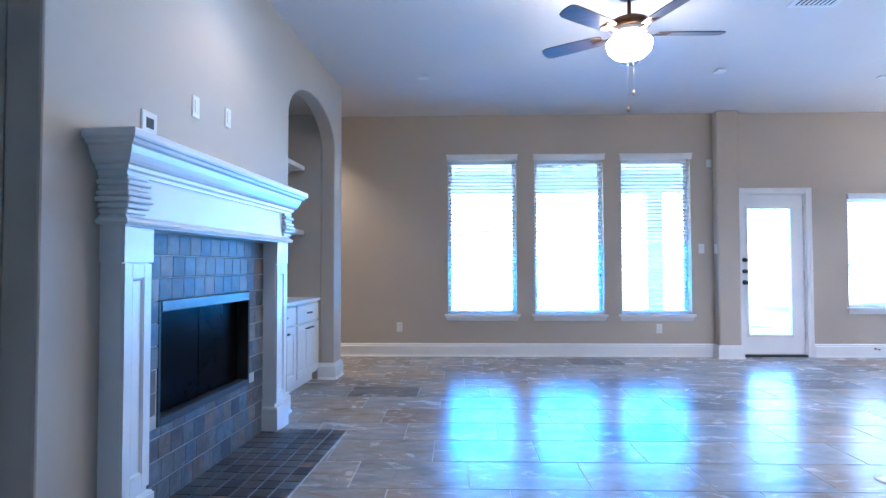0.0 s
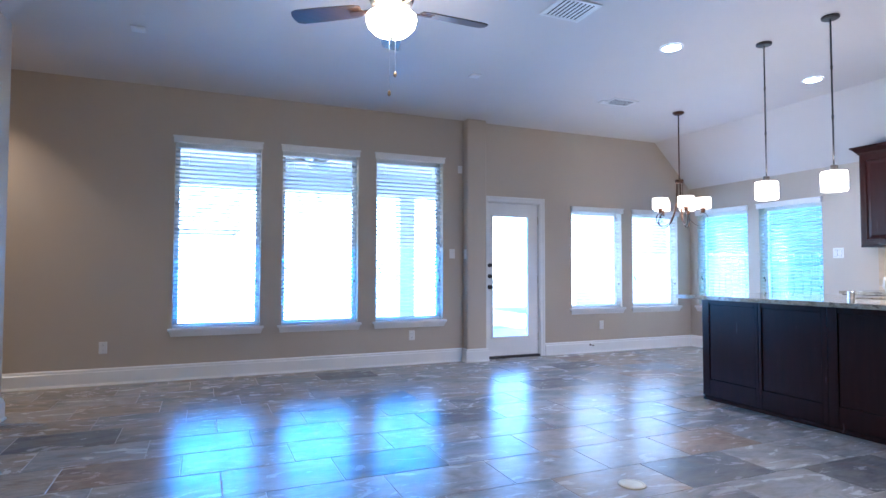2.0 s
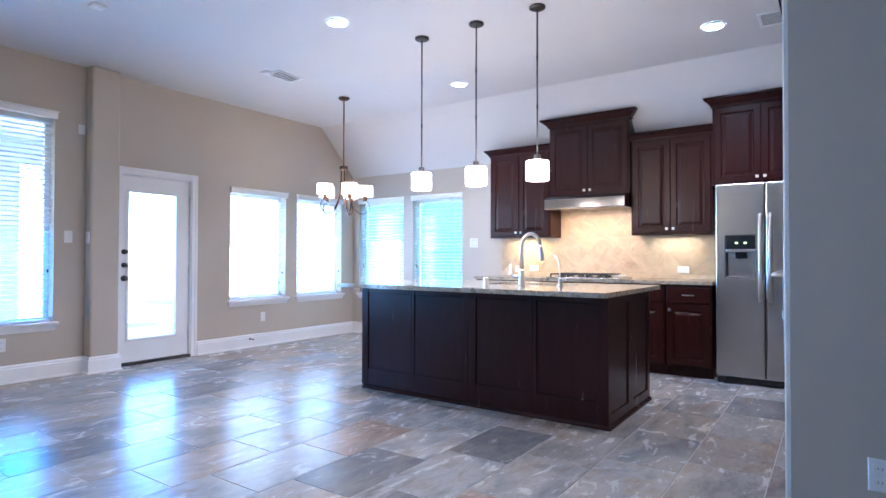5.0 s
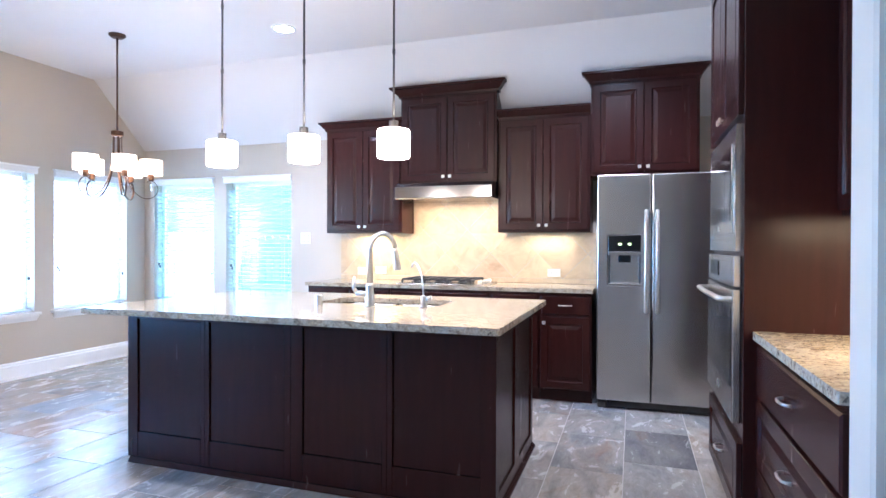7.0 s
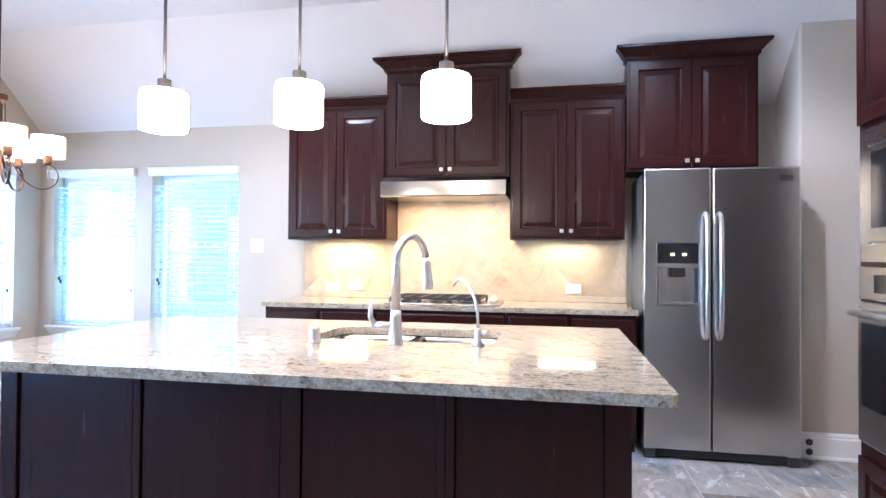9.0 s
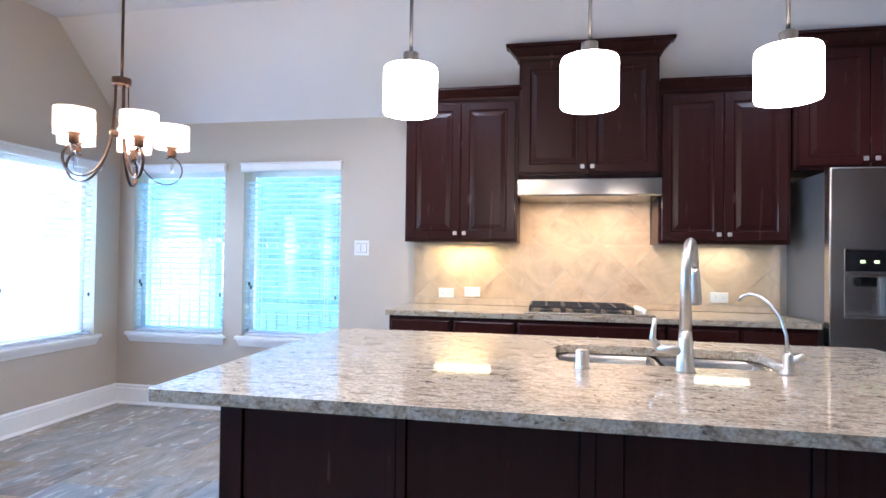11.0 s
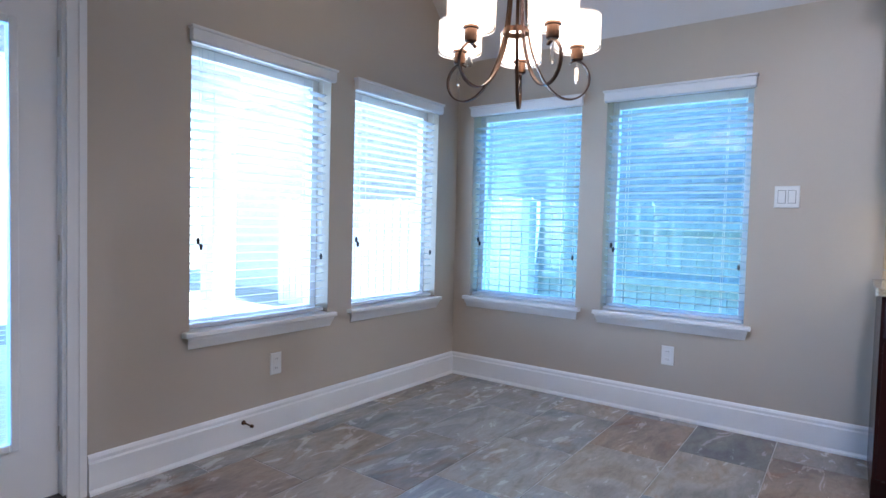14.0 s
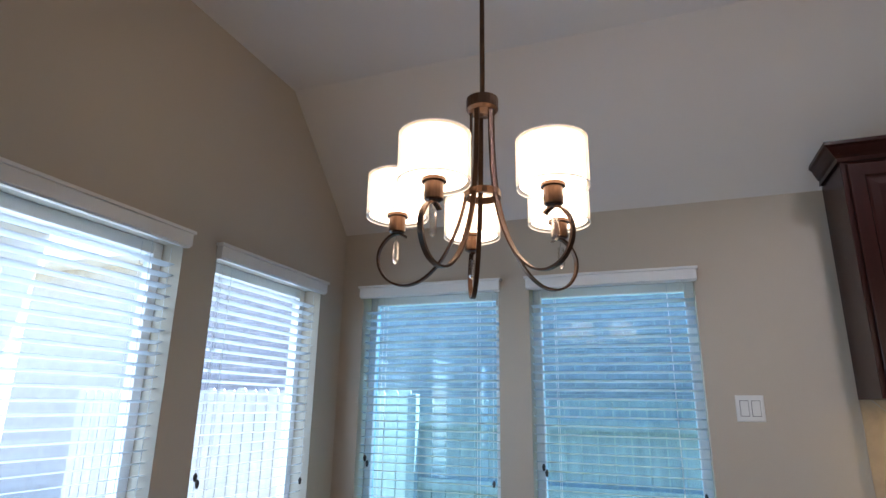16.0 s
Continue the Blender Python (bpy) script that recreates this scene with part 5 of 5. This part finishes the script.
# ---- lights ----
def chandelier():
    x, y = 5.666, 6.0
    ob = thing("chandelier", (x, y, 2.2), "bronze five-arm chandelier with lit drum shades", "chandelier")
    bm = bmesh.new()
    lathe(bm, [(0.065, 0.0), (0.065, -0.012), (0.045, -0.028), (0.012, -0.032)], x, y, H - 0.001, 24)
    part("canopy", bm, M_BRONZE, ob, smooth=False)
    bm = bmesh.new()
    tube(bm, [(x, y, H - 0.03), (x, y, 2.17)], 0.0075, 10)
    part("rod", bm, M_BRONZE, ob, smooth=True)
    bm = bmesh.new()
    lathe(bm, [(0.012, 0.045), (0.047, 0.042), (0.047, 0.008), (0.040, 0.0), (0.012, -0.004)], x, y, 2.152, 24)
    part("hub", bm, M_BRONZE, ob)
    bm = bmesh.new()
    lathe(bm, [(0.052, 0.010), (0.052, -0.010), (0.046, -0.010), (0.046, 0.010), (0.052, 0.010)], x, y, 1.895, 24, False)
    part("ring", bm, M_BRONZE, ob)
    arm = [(0.033, 2.155), (0.034, 2.06), (0.041, 1.95), (0.056, 1.855), (0.085, 1.77), (0.125, 1.70), (0.175, 1.655), (0.225, 1.642), (0.272, 1.659), (0.300, 1.699), (0.302, 1.743), (0.280, 1.780), (0.250, 1.796), (0.222, 1.784)]
    fine = []
    for i in range(len(arm) - 1):
        p0, p1, p2, p3 = (Vector(arm[min(max(j, 0), len(arm) - 1)]) for j in (i - 1, i, i + 1, i + 2))
        for q in range(4):
            u = q / 4
            fine.append(tuple(0.5 * ((2 * p1) + (p2 - p0) * u + (2 * p0 - 5 * p1 + 4 * p2 - p3) * u * u + (3 * p1 - p0 - 3 * p2 + p3) * u ** 3)))
    arm = fine + [arm[-1]]
    for k in range(5):
        t = radians(24 + 72 * k)
        d = Vector((math.cos(t), math.sin(t), 0))
        s = Vector((-d.y, d.x, 0))
        c = Vector((x, y, 0))
        bm = bmesh.new()
        rings = []
        for i, (r, z) in enumerate(arm):
            a, b = arm[max(i - 1, 0)], arm[min(i + 1, len(arm) - 1)]
            tan = Vector((b[0] - a[0], b[1] - a[1])).normalized()
            nx, nz = -tan.y, tan.x
            p = c + d * r + Vector((0, 0, z))
            rings.append([bm.verts.new(p + s * a2 + (d * nx + Vector((0, 0, nz))) * b2) for a2, b2 in ((-0.007, -0.003), (0.007, -0.003), (0.007, 0.003), (-0.007, 0.003))])
        for a, b in zip(rings, rings[1:]):
            for j in range(4):
                bm.faces.new((a[j], a[(j + 1) % 4], b[(j + 1) % 4], b[j]))
        bm.faces.new(rings[0])
        bm.faces.new(rings[-1][::-1])
        part("arm", bm, M_BRONZE, ob, smooth=False)
        q = c + d * 0.25
        bm = bmesh.new()
        lathe(bm, [(0.018, 0), (0.024, 0.004), (0.024, 0.046), (0.031, 0.048), (0.031, 0.056), (0.015, 0.058)], q.x, q.y, 1.797, 18)
        part("socket", bm, M_BRONZE, ob, smooth=False)
        bm = bmesh.new()
        lathe(bm, [(0.081, 0.0), (0.081, 0.116)], q.x, q.y, 1.850, 32, False)
        part("shade", bm, M_DRUM, ob, "lit white inner drum", smooth=True)
        bm = bmesh.new()
        lathe(bm, [(0.090, 0.0), (0.090, 0.126)], q.x, q.y, 1.844, 32, False)
        part("sheer_shade", bm, M_SHEER, ob, "sheer outer drum", smooth=True)
        for z in (1.842, 1.968):
            bm = bmesh.new()
            lathe(bm, [(0.0905, 0.0), (0.0905, 0.003), (0.089, 0.003), (0.089, 0.0), (0.0905, 0.0)], q.x, q.y, z, 32, False)
            part("shade_rim", bm, M_WHITE, ob)
        e = c + d * 0.252
        bm = bmesh.new()
        lathe(bm, [(0.0015, 0.085), (0.0015, 0.066), (0.009, 0.062), (0.0105, 0.010), (0.005, 0.0)], e.x, e.y, 1.707, 8)
        part("drop", bm, M_CRYSTAL, ob, "clear glass drop")


chandelier()


def pendant(x, y):
    ob = thing("pendant_lamp", (x, y, 1.78), "lit white drum pendant on a slim dark rod", "pendant lamp", "pendants above the island")
    bm = bmesh.new()
    lathe(bm, [(0.060, 0.0), (0.060, -0.014), (0.050, -0.020), (0.010, -0.022)], x, y, H - 0.001, 24)
    part("canopy", bm, M_DARKROD, ob)
    bm = bmesh.new()
    tube(bm, [(x, y, H - 0.02), (x, y, 1.89)], 0.006, 8)
    for z in (2.25, 2.62):
        lathe(bm, [(0.0085, -0.012), (0.0085, 0.012)], x, y, z, 10)
    part("rod", bm, M_DARKROD, ob, smooth=True)
    bm = bmesh.new()
    lathe(bm, [(0.022, 0), (0.024, 0.004), (0.024, 0.038), (0.010, 0.042)], x, y, 1.856, 18)
    part("cap", bm, M_DARKROD, ob)
    bm = bmesh.new()
    lathe(bm, [(0.068, -0.071), (0.081, -0.069), (0.084, -0.062), (0.084, 0.064), (0.081, 0.072), (0.022, 0.078)], x, y, 1.774, 32)
    part("shade", bm, M_SHADE, ob, "lit white glass", smooth=True)


for yy in (4.165, 3.625, 3.095):
    pendant(4.735, yy)


def ceiling_fan(x, y, top, dz, label, turn, bowl):
    """dz moves the motor, blades and light down or up from those of the room's fan."""
    ob = thing("ceiling_fan", (x, y, top), label, "ceiling fan", "ceiling fans")
    bm = bmesh.new()
    lathe(bm, [(0.070, 0), (0.066, -0.04), (0.020, -0.062)], x, y, top - 0.001, 24)
    part("canopy", bm, M_BRONZE, ob, smooth=True)
    bm = bmesh.new()
    tube(bm, [(x, y, top - 0.06), (x, y, 2.805 + dz)], 0.013, 12)
    part("downrod", bm, M_BRONZE, ob, smooth=True)
    bm = bmesh.new()
    lathe(bm, [(0.030, 0.055), (0.090, 0.050), (0.130, 0.030), (0.138, 0.0), (0.130, -0.020), (0.128, -0.026)], x, y, 2.760 + dz, 32)
    part("motor", bm, M_BRONZE, ob, smooth=True)
    bm = bmesh.new()
    lathe(bm, [(0.126, 0.0), (0.118, -0.030), (0.085, -0.050), (0.070, -0.066)], x, y, 2.733 + dz, 32)
    part("collar", bm, M_CHROME, ob, smooth=True)
    for k in range(5):
        t = radians(turn + 72 * k)
        mm = Matrix.Translation((x, y, 2.705 + dz)) @ Matrix.Rotation(t, 4, "Z") @ Matrix.Rotation(radians(12), 4, "X")
        bm = bmesh.new()
        pts = [(0.19, -0.045), (0.24, -0.058), (0.45, -0.066), (0.60, -0.066), (0.635, -0.052), (0.645, -0.02), (0.645, 0.02), (0.635, 0.052), (0.60, 0.066), (0.45, 0.066), (0.24, 0.058), (0.19, 0.045)]
        f = bm.faces.new([bm.verts.new((u, v, 0)) for u, v in pts])
        r = bmesh.ops.extrude_face_region(bm, geom=[f])
        for v in r["geom"]:
            if isinstance(v, bmesh.types.BMVert):
                v.co.z += 0.007
        for v in bm.verts:
            v.co = mm @ v.co
        part("blade", bm, M_BLADE, ob)
        bm = bmesh.new()
        for a, b, c2, d2 in ((0.10, 0.26, -0.014, 0.014), (0.20, 0.27, -0.034, 0.034)):
            for v in box(bm, a, b, c2, d2, -0.010 if a < 0.15 else -0.0045, -0.005 if a < 0.15 else -0.0005):
                v.co = mm @ v.co
        part("blade_arm", bm, M_BRONZE, ob)
    bm = bmesh.new()
    lathe(bm, [(0.128, 0.020), (0.150, 0.012), (0.152, -0.010), (0.140, -0.050), (0.105, -0.086), (0.055, -0.106), (0.010, -0.110)], x, y, 2.640 + dz, 36)
    part("bowl", bm, bowl, ob, "frosted glass bowl", smooth=True)
    bm = bmesh.new()
    lathe(bm, [(0.012, 0.004), (0.016, -0.004), (0.008, -0.020), (0.003, -0.026)], x, y, 2.531 + dz, 12)
    part("finial", bm, M_CHROME, ob, smooth=True)
    for dx, z in ((0.025, 2.310 + dz), (-0.012, 2.190 + dz)):
        bm = bmesh.new()
        tube(bm, [(x + dx, y, 2.550 + dz), (x + dx, y, z)], 0.0016, 6)
        part("pull_chain", bm, M_CHROME, ob)
        bm = bmesh.new()
        lathe(bm, [(0.004, 0.01), (0.010, 0.0), (0.011, -0.014), (0.005, -0.024)], x + dx, y, z, 10)
        part("fob", bm, M_FOB, ob, smooth=True)


ceiling_fan(1.52, 4.17, H, 0.0, "five-blade ceiling fan with a lit bowl light", 73, M_GLOBE)
ceiling_fan(1.93, 8.65, 2.75, -0.10, "five-blade outdoor fan under the porch roof", 20, M_WHITE)


def downlight(x, y):
    ob = thing("downlight", (x, y, H), "lit recessed ceiling downlight with white trim", "downlight", "downlights")
    bm = bmesh.new()
    lathe(bm, [(0.095, -0.001), (0.095, -0.006), (0.075, -0.012), (0.070, -0.004)], x, y, H, 28, False)
    part("trim_ring", bm, M_WHITE, ob, smooth=True)
    bm = bmesh.new()
    lathe(bm, [(0.071, -0.0045), (0.04, -0.0095), (0.001, -0.011)], x, y, H, 28, False)
    part("lens", bm, M_CAN, ob, smooth=True)


for lx, ly in ((4.10, 4.53), (5.98, 4.60), (5.86, 2.08), (-0.42, 3.40)):
    downlight(lx, ly)


def air_vent(x, y, w=0.36, d=0.20, turn=0):
    ob = thing("air_vent", (x, y, H), "white louvred ceiling air vent", "vent", "ceiling vents")
    bm = bmesh.new()
    for s in ((-w / 2, w / 2, -d / 2, -d / 2 + 0.025), (-w / 2, w / 2, d / 2 - 0.025, d / 2), (-w / 2, -w / 2 + 0.025, -d / 2 + 0.0251, d / 2 - 0.0251), (w / 2 - 0.025, w / 2, -d / 2 + 0.0251, d / 2 - 0.0251)):
        box(bm, x + s[0], x + s[1], y + s[2], y + s[3], H - 0.010, H - 0.001)
    part("frame", bm, M_WHITE, ob, bevel=0.002)
    boxes("duct", M_IRON, [(x - w / 2 + 0.02, x + w / 2 - 0.02, y - d / 2 + 0.02, y + d / 2 - 0.02, H - 0.0022, H - 0.001)], ob)
    n = 9
    for k in range(n):
        u = x - w / 2 + 0.035 + k * (w - 0.07) / (n - 1)
        bm = bmesh.new()
        vs = box(bm, u - 0.012, u + 0.012, y - d / 2 + 0.026, y + d / 2 - 0.026, H - 0.0062, H - 0.0048)
        for v in vs:
            v.co.z += 0.16 * (v.co.x - u)
        part("louvre", bm, M_WHITE, ob)


air_vent(4.75, 5.94, 0.34, 0.22)
air_vent(2.90, 4.28, 0.34, 0.30)
air_vent(5.95, 1.62, 0.30, 0.30)
for sx, sy in ((0.0, 5.87), (2.875, 5.79), (4.57, 5.99)):
    s = thing("ceiling_sensor", (sx, sy, H), "small white ceiling speaker plate", "sensor", "ceiling sensors")
    boxes("plate", M_WHITE, [(sx - 0.05, sx + 0.05, sy - 0.05, sy + 0.05, H - 0.014, H - 0.001)], s, bevel=0.004)
    boxes("grille", M_TRIM, [(sx - 0.035, sx + 0.035, sy - 0.035, sy + 0.035, H - 0.019, H - 0.0145)], s, bevel=0.002)


# ---- plates and small things ----
def wall_plate(facing, x, y, z, kind, w=0.072, h=0.116):
    names = {"outlet": ("wall_outlet", "white duplex wall outlet", "outlet"), "switch": ("light_switch", "white rocker light switch plate", "light switch"),
             "blank": ("wall_sensor", "small white wall sensor", "sensor"), "double": ("light_switch", "white double rocker light switch plate", "light switch"),
             "wide": ("wall_outlet", "white duplex wall outlet set sideways", "outlet"), "cable": ("cable_plate", "white recessed cable plate with a dark opening", "wall plate")}
    nm, lb, cat = names[kind]
    ob = thing(nm, (x, y, z), lb, cat, cat + " plates")
    m = side_matrix(facing, x, y, z)
    bm = bmesh.new()
    panel(bm, m @ Matrix.Translation((-w / 2, -h / 2, 0.001)), w, h, [(0, 0), (0, 0.003), (0.004, 0.006), (0.006, 0.006)])
    part("plate", bm, M_WHITE, ob)
    def put(name, mat, u0, u1, v0, v1, w1=0.009):
        b = bmesh.new()
        mbox(b, m, u0, u1, v0, v1, 0.0072, w1)
        part(name, b, mat, ob, bevel=0.001)
    if kind in ("outlet", "wide"):
        for s in (-1, 1):
            if kind == "outlet":
                put("socket", M_WHITE, -0.017, 0.017, s * 0.024 - 0.014, s * 0.024 + 0.014)
                for q in (-0.006, 0.006):
                    put("slot", M_IRON, q - 0.0012, q + 0.0012, s * 0.024 - 0.004, s * 0.024 + 0.006, 0.0094)
            else:
                put("socket", M_WHITE, s * 0.024 - 0.014, s * 0.024 + 0.014, -0.017, 0.017)
                for q in (-0.006, 0.006):
                    put("slot", M_IRON, s * 0.024 - 0.004, s * 0.024 + 0.006, q - 0.0012, q + 0.0012, 0.0094)
    elif kind == "switch":
        put("rocker", M_WHITE, -0.016, 0.016, -0.033, 0.033, 0.011)
    elif kind == "double":
        for u in (-0.024, 0.024):
            put("surround", M_IRON, u - 0.0185, u + 0.0185, -0.0355, 0.0355, 0.0076)
            put("rocker", M_WHITE, u - 0.0165, u + 0.0165, -0.0335, 0.0335, 0.013)
    elif kind == "cable":
        put("opening", M_IRON, -0.030, 0.030, -0.024, 0.024, 0.0076)
    return askew(ob) if facing == "e" else ob


wall_plate("s", -0.394, NY, 0.36, "outlet")
wall_plate("s", 2.80, NY, 0.345, "outlet")
wall_plate("s", 5.585, NY, 0.370, "outlet")
wall_plate("w", EX, 5.764, 0.375, "outlet")
wall_plate("w", EX, 5.185, 1.328, "double", 0.118, 0.118)
wall_plate("s", 3.325, NY, 1.325, "switch")
wall_plate("s", 3.432, NY, 2.378, "blank", 0.06, 0.095)
wall_plate("w", 3.47, 7.275, 1.32, "switch")
wall_plate("e", WX, 3.235, 1.965, "switch")
wall_plate("e", WX, 3.60, 2.00, "switch")
wall_plate("e", WX, 2.83, 1.775, "cable", 0.115, 0.105)
wall_plate("w", 3.44, 1.16, 0.36, "outlet")
wall_plate("w", EX - 0.010, 4.510, 0.998, "wide", 0.116, 0.072)
wall_plate("w", EX - 0.010, 4.312, 1.010, "wide", 0.116, 0.072)
wall_plate("w", EX - 0.010, 2.600, 1.012, "wide", 0.116, 0.072)
for px, py in ((5.378, NY - 0.02),):
    stop = thing("door_stop", (px, py, 0.11), "small bronze spring door stop on the baseboard", "door stop")
    bm = bmesh.new()
    tube(bm, [(px, py - 0.001, 0.11), (px, py - 0.006, 0.11), (px, py - 0.0065, 0.11), (px, py - 0.065, 0.108), (px, py - 0.066, 0.108), (px, py - 0.078, 0.108)], [0.012, 0.012, 0.005, 0.005, 0.009, 0.008], 10)
    part("spring", bm, M_BRONZE, stop, smooth=True)
for pz in (0.045, 0.105):
    cap = thing("wall_outlet", (6.808, 1.172, pz), "round grey cover set in the white baseboard", "outlet", "baseboard covers")
    bm = bmesh.new()
    lathe(bm, [(0.021, 0.0), (0.021, 0.003), (0.018, 0.005), (0.001, 0.005)], n=20, cap=False)
    for v in bm.verts:
        v.co = Vector((6.8095 - v.co.z, 1.172 + v.co.x, pz + v.co.y))
    part("cover", bm, M_DARKROD, cap)
disk = thing("floor_outlet", (2.585, 3.33, 0), "round brass floor outlet cover", "outlet")
bm = bmesh.new()
lathe(bm, [(0.072, 0.0), (0.070, 0.004), (0.060, 0.006), (0.057, 0.0045), (0.001, 0.005)], 2.585, 3.33, 0.0, 28, False)
part("cover", bm, surface("tan_brass", (0.50, 0.40, 0.26), (0.60, 0.50, 0.34), 20, rough=(0.3, 0.4), metal=0.3), disk)


# ---- pieces of wall and floor ----
def clip(poly, axis, value, keep_less):
    out = []
    for i, p in enumerate(poly):
        q = poly[(i + 1) % len(poly)]
        a, b = (p[axis] <= value) == keep_less or p[axis] == value, (q[axis] <= value) == keep_less or q[axis] == value
        if a:
            out.append(p)
        if a != b:
            t = (value - p[axis]) / (q[axis] - p[axis])
            out.append((p[0] + t * (q[0] - p[0]), p[1] + t * (q[1] - p[1])))
    return out


splash = thing("backsplash", (EX, 3.5, 0.915), "tan travertine backsplash tiles laid diagonally", "backsplash", "", "structure")
boxes("tile_bed", M_GROUT, [(EX - 0.006, EX - 0.001, 2.215, 4.760, 0.915, 1.371), (EX - 0.006, EX - 0.001, 3.056, 3.962, 1.3715, 1.812)], splash)
boxes("border", M_SPLASH, [(EX - 0.014, EX - 0.0062, 2.215, 4.760, 0.915, 0.958)], splash, bevel=0.003)
half = 0.315 / math.sqrt(2)
for (ya, yb, za, zb) in ((2.215, 4.760, 0.960, 1.371), (3.056, 3.962, 1.3712, 1.812)):
    for i in range(-2, 14):
        for j in range(-1, 6):
            for o in (0, 1):
                cy, cz = 2.30 + (2 * i + o) * half, 0.96 + (2 * j + o) * half
                g = half - 0.003
                poly = [(cy - g, cz), (cy, cz - g), (cy + g, cz), (cy, cz + g)]
                for ax, val, less in ((0, yb, True), (0, ya, False), (1, zb, True), (1, za, False)):
                    poly = clip(poly, ax, val, less) if poly else poly
                if len(poly) < 3:
                    continue
                area = abs(sum(p[0] * q[1] - q[0] * p[1] for p, q in zip(poly, poly[1:] + poly[:1]))) / 2
                if area < 0.0004:
                    continue
                bm = bmesh.new()
                f = bm.faces.new([bm.verts.new((EX - 0.0062, p, q)) for p, q in poly])
                r = bmesh.ops.extrude_face_region(bm, geom=[f])
                for v in r["geom"]:
                    if isinstance(v, bmesh.types.BMVert):
                        v.co.x -= 0.0045
                part("tile", bm, M_SPLASH, splash, base=None)

# floor tiles, a third-offset running bond
TL, TW = 0.613, 0.400
TILE = [(0, -0.006), (0, -0.0012), (0.0015, 0.0)]
# tiles that stand out from the rest, by a point in each
CHARCOAL = [(1.5, 4.17), (3.14, 3.37), (3.97, 2.98), (2.1, 7.15), (1.83, 5.87), (2.2, 5.02), (3.78, 5.77), (6.8, 5.42), (4.6, 6.62), (-0.35, 5.3), (5.85, 1.80), (6.1, 3.0)]
RUST = [(3.72, 3.77), (5.15, 7.05), (7.05, 5.8), (0.1, 4.55), (6.6, 4.99), (2.9, 2.5), (4.7, 5.75)]
BLUISH = [(6.05, 5.42), (3.6, 4.6), (6.55, 2.2), (5.2, 6.2), (2.2, 4.2)]


def tile_mesh_of(mat):
    b = bmesh.new()
    panel(b, Matrix.Identity(4), TL - 0.005, TW - 0.005, TILE)
    bmesh.ops.recalc_face_normals(b, faces=b.faces)
    me = bpy.data.meshes.new("floor_tile")
    b.to_mesh(me)
    b.free()
    me.materials.append(mat)
    return me


PLAIN_TILE = tile_mesh_of(M_FLOOR)
SPECIAL = [(CHARCOAL, tile_mesh_of(M_FLOOR_DARK)), (RUST, tile_mesh_of(M_FLOOR_RUST)), (BLUISH, tile_mesh_of(M_FLOOR_BLUE))]
rest = bmesh.new()
for row in range(-6, 24):
    y = 3.972 + (row - 9) * TW
    off = (0.195 + (8 - row) * TL / 3) % TL
    for k in range(-6, 14):
        x = off + k * TL
        if y + TW < -1.6 or y > NY + 0.05 or x > EX or x + TL < -3.0 or (x + TL < WX - 0.6 and y < 6.0):
            continue
        if x + TL > WX and y > 0.9 and x > -1.2:
            mesh = PLAIN_TILE
            for spots, special in SPECIAL:
                if any(x < px < x + TL and y < py < y + TW for px, py in spots):
                    mesh = special
            t = new("floor_tile", mesh)
            t.parent = FLOOR
            t.location = (x, y, 0)
        else:
            panel(rest, Matrix.Translation((x, y, 0)), TL - 0.005, TW - 0.005, TILE)
part("floor_tile_rest", rest, M_FLOOR, FLOOR, kind="stuff")
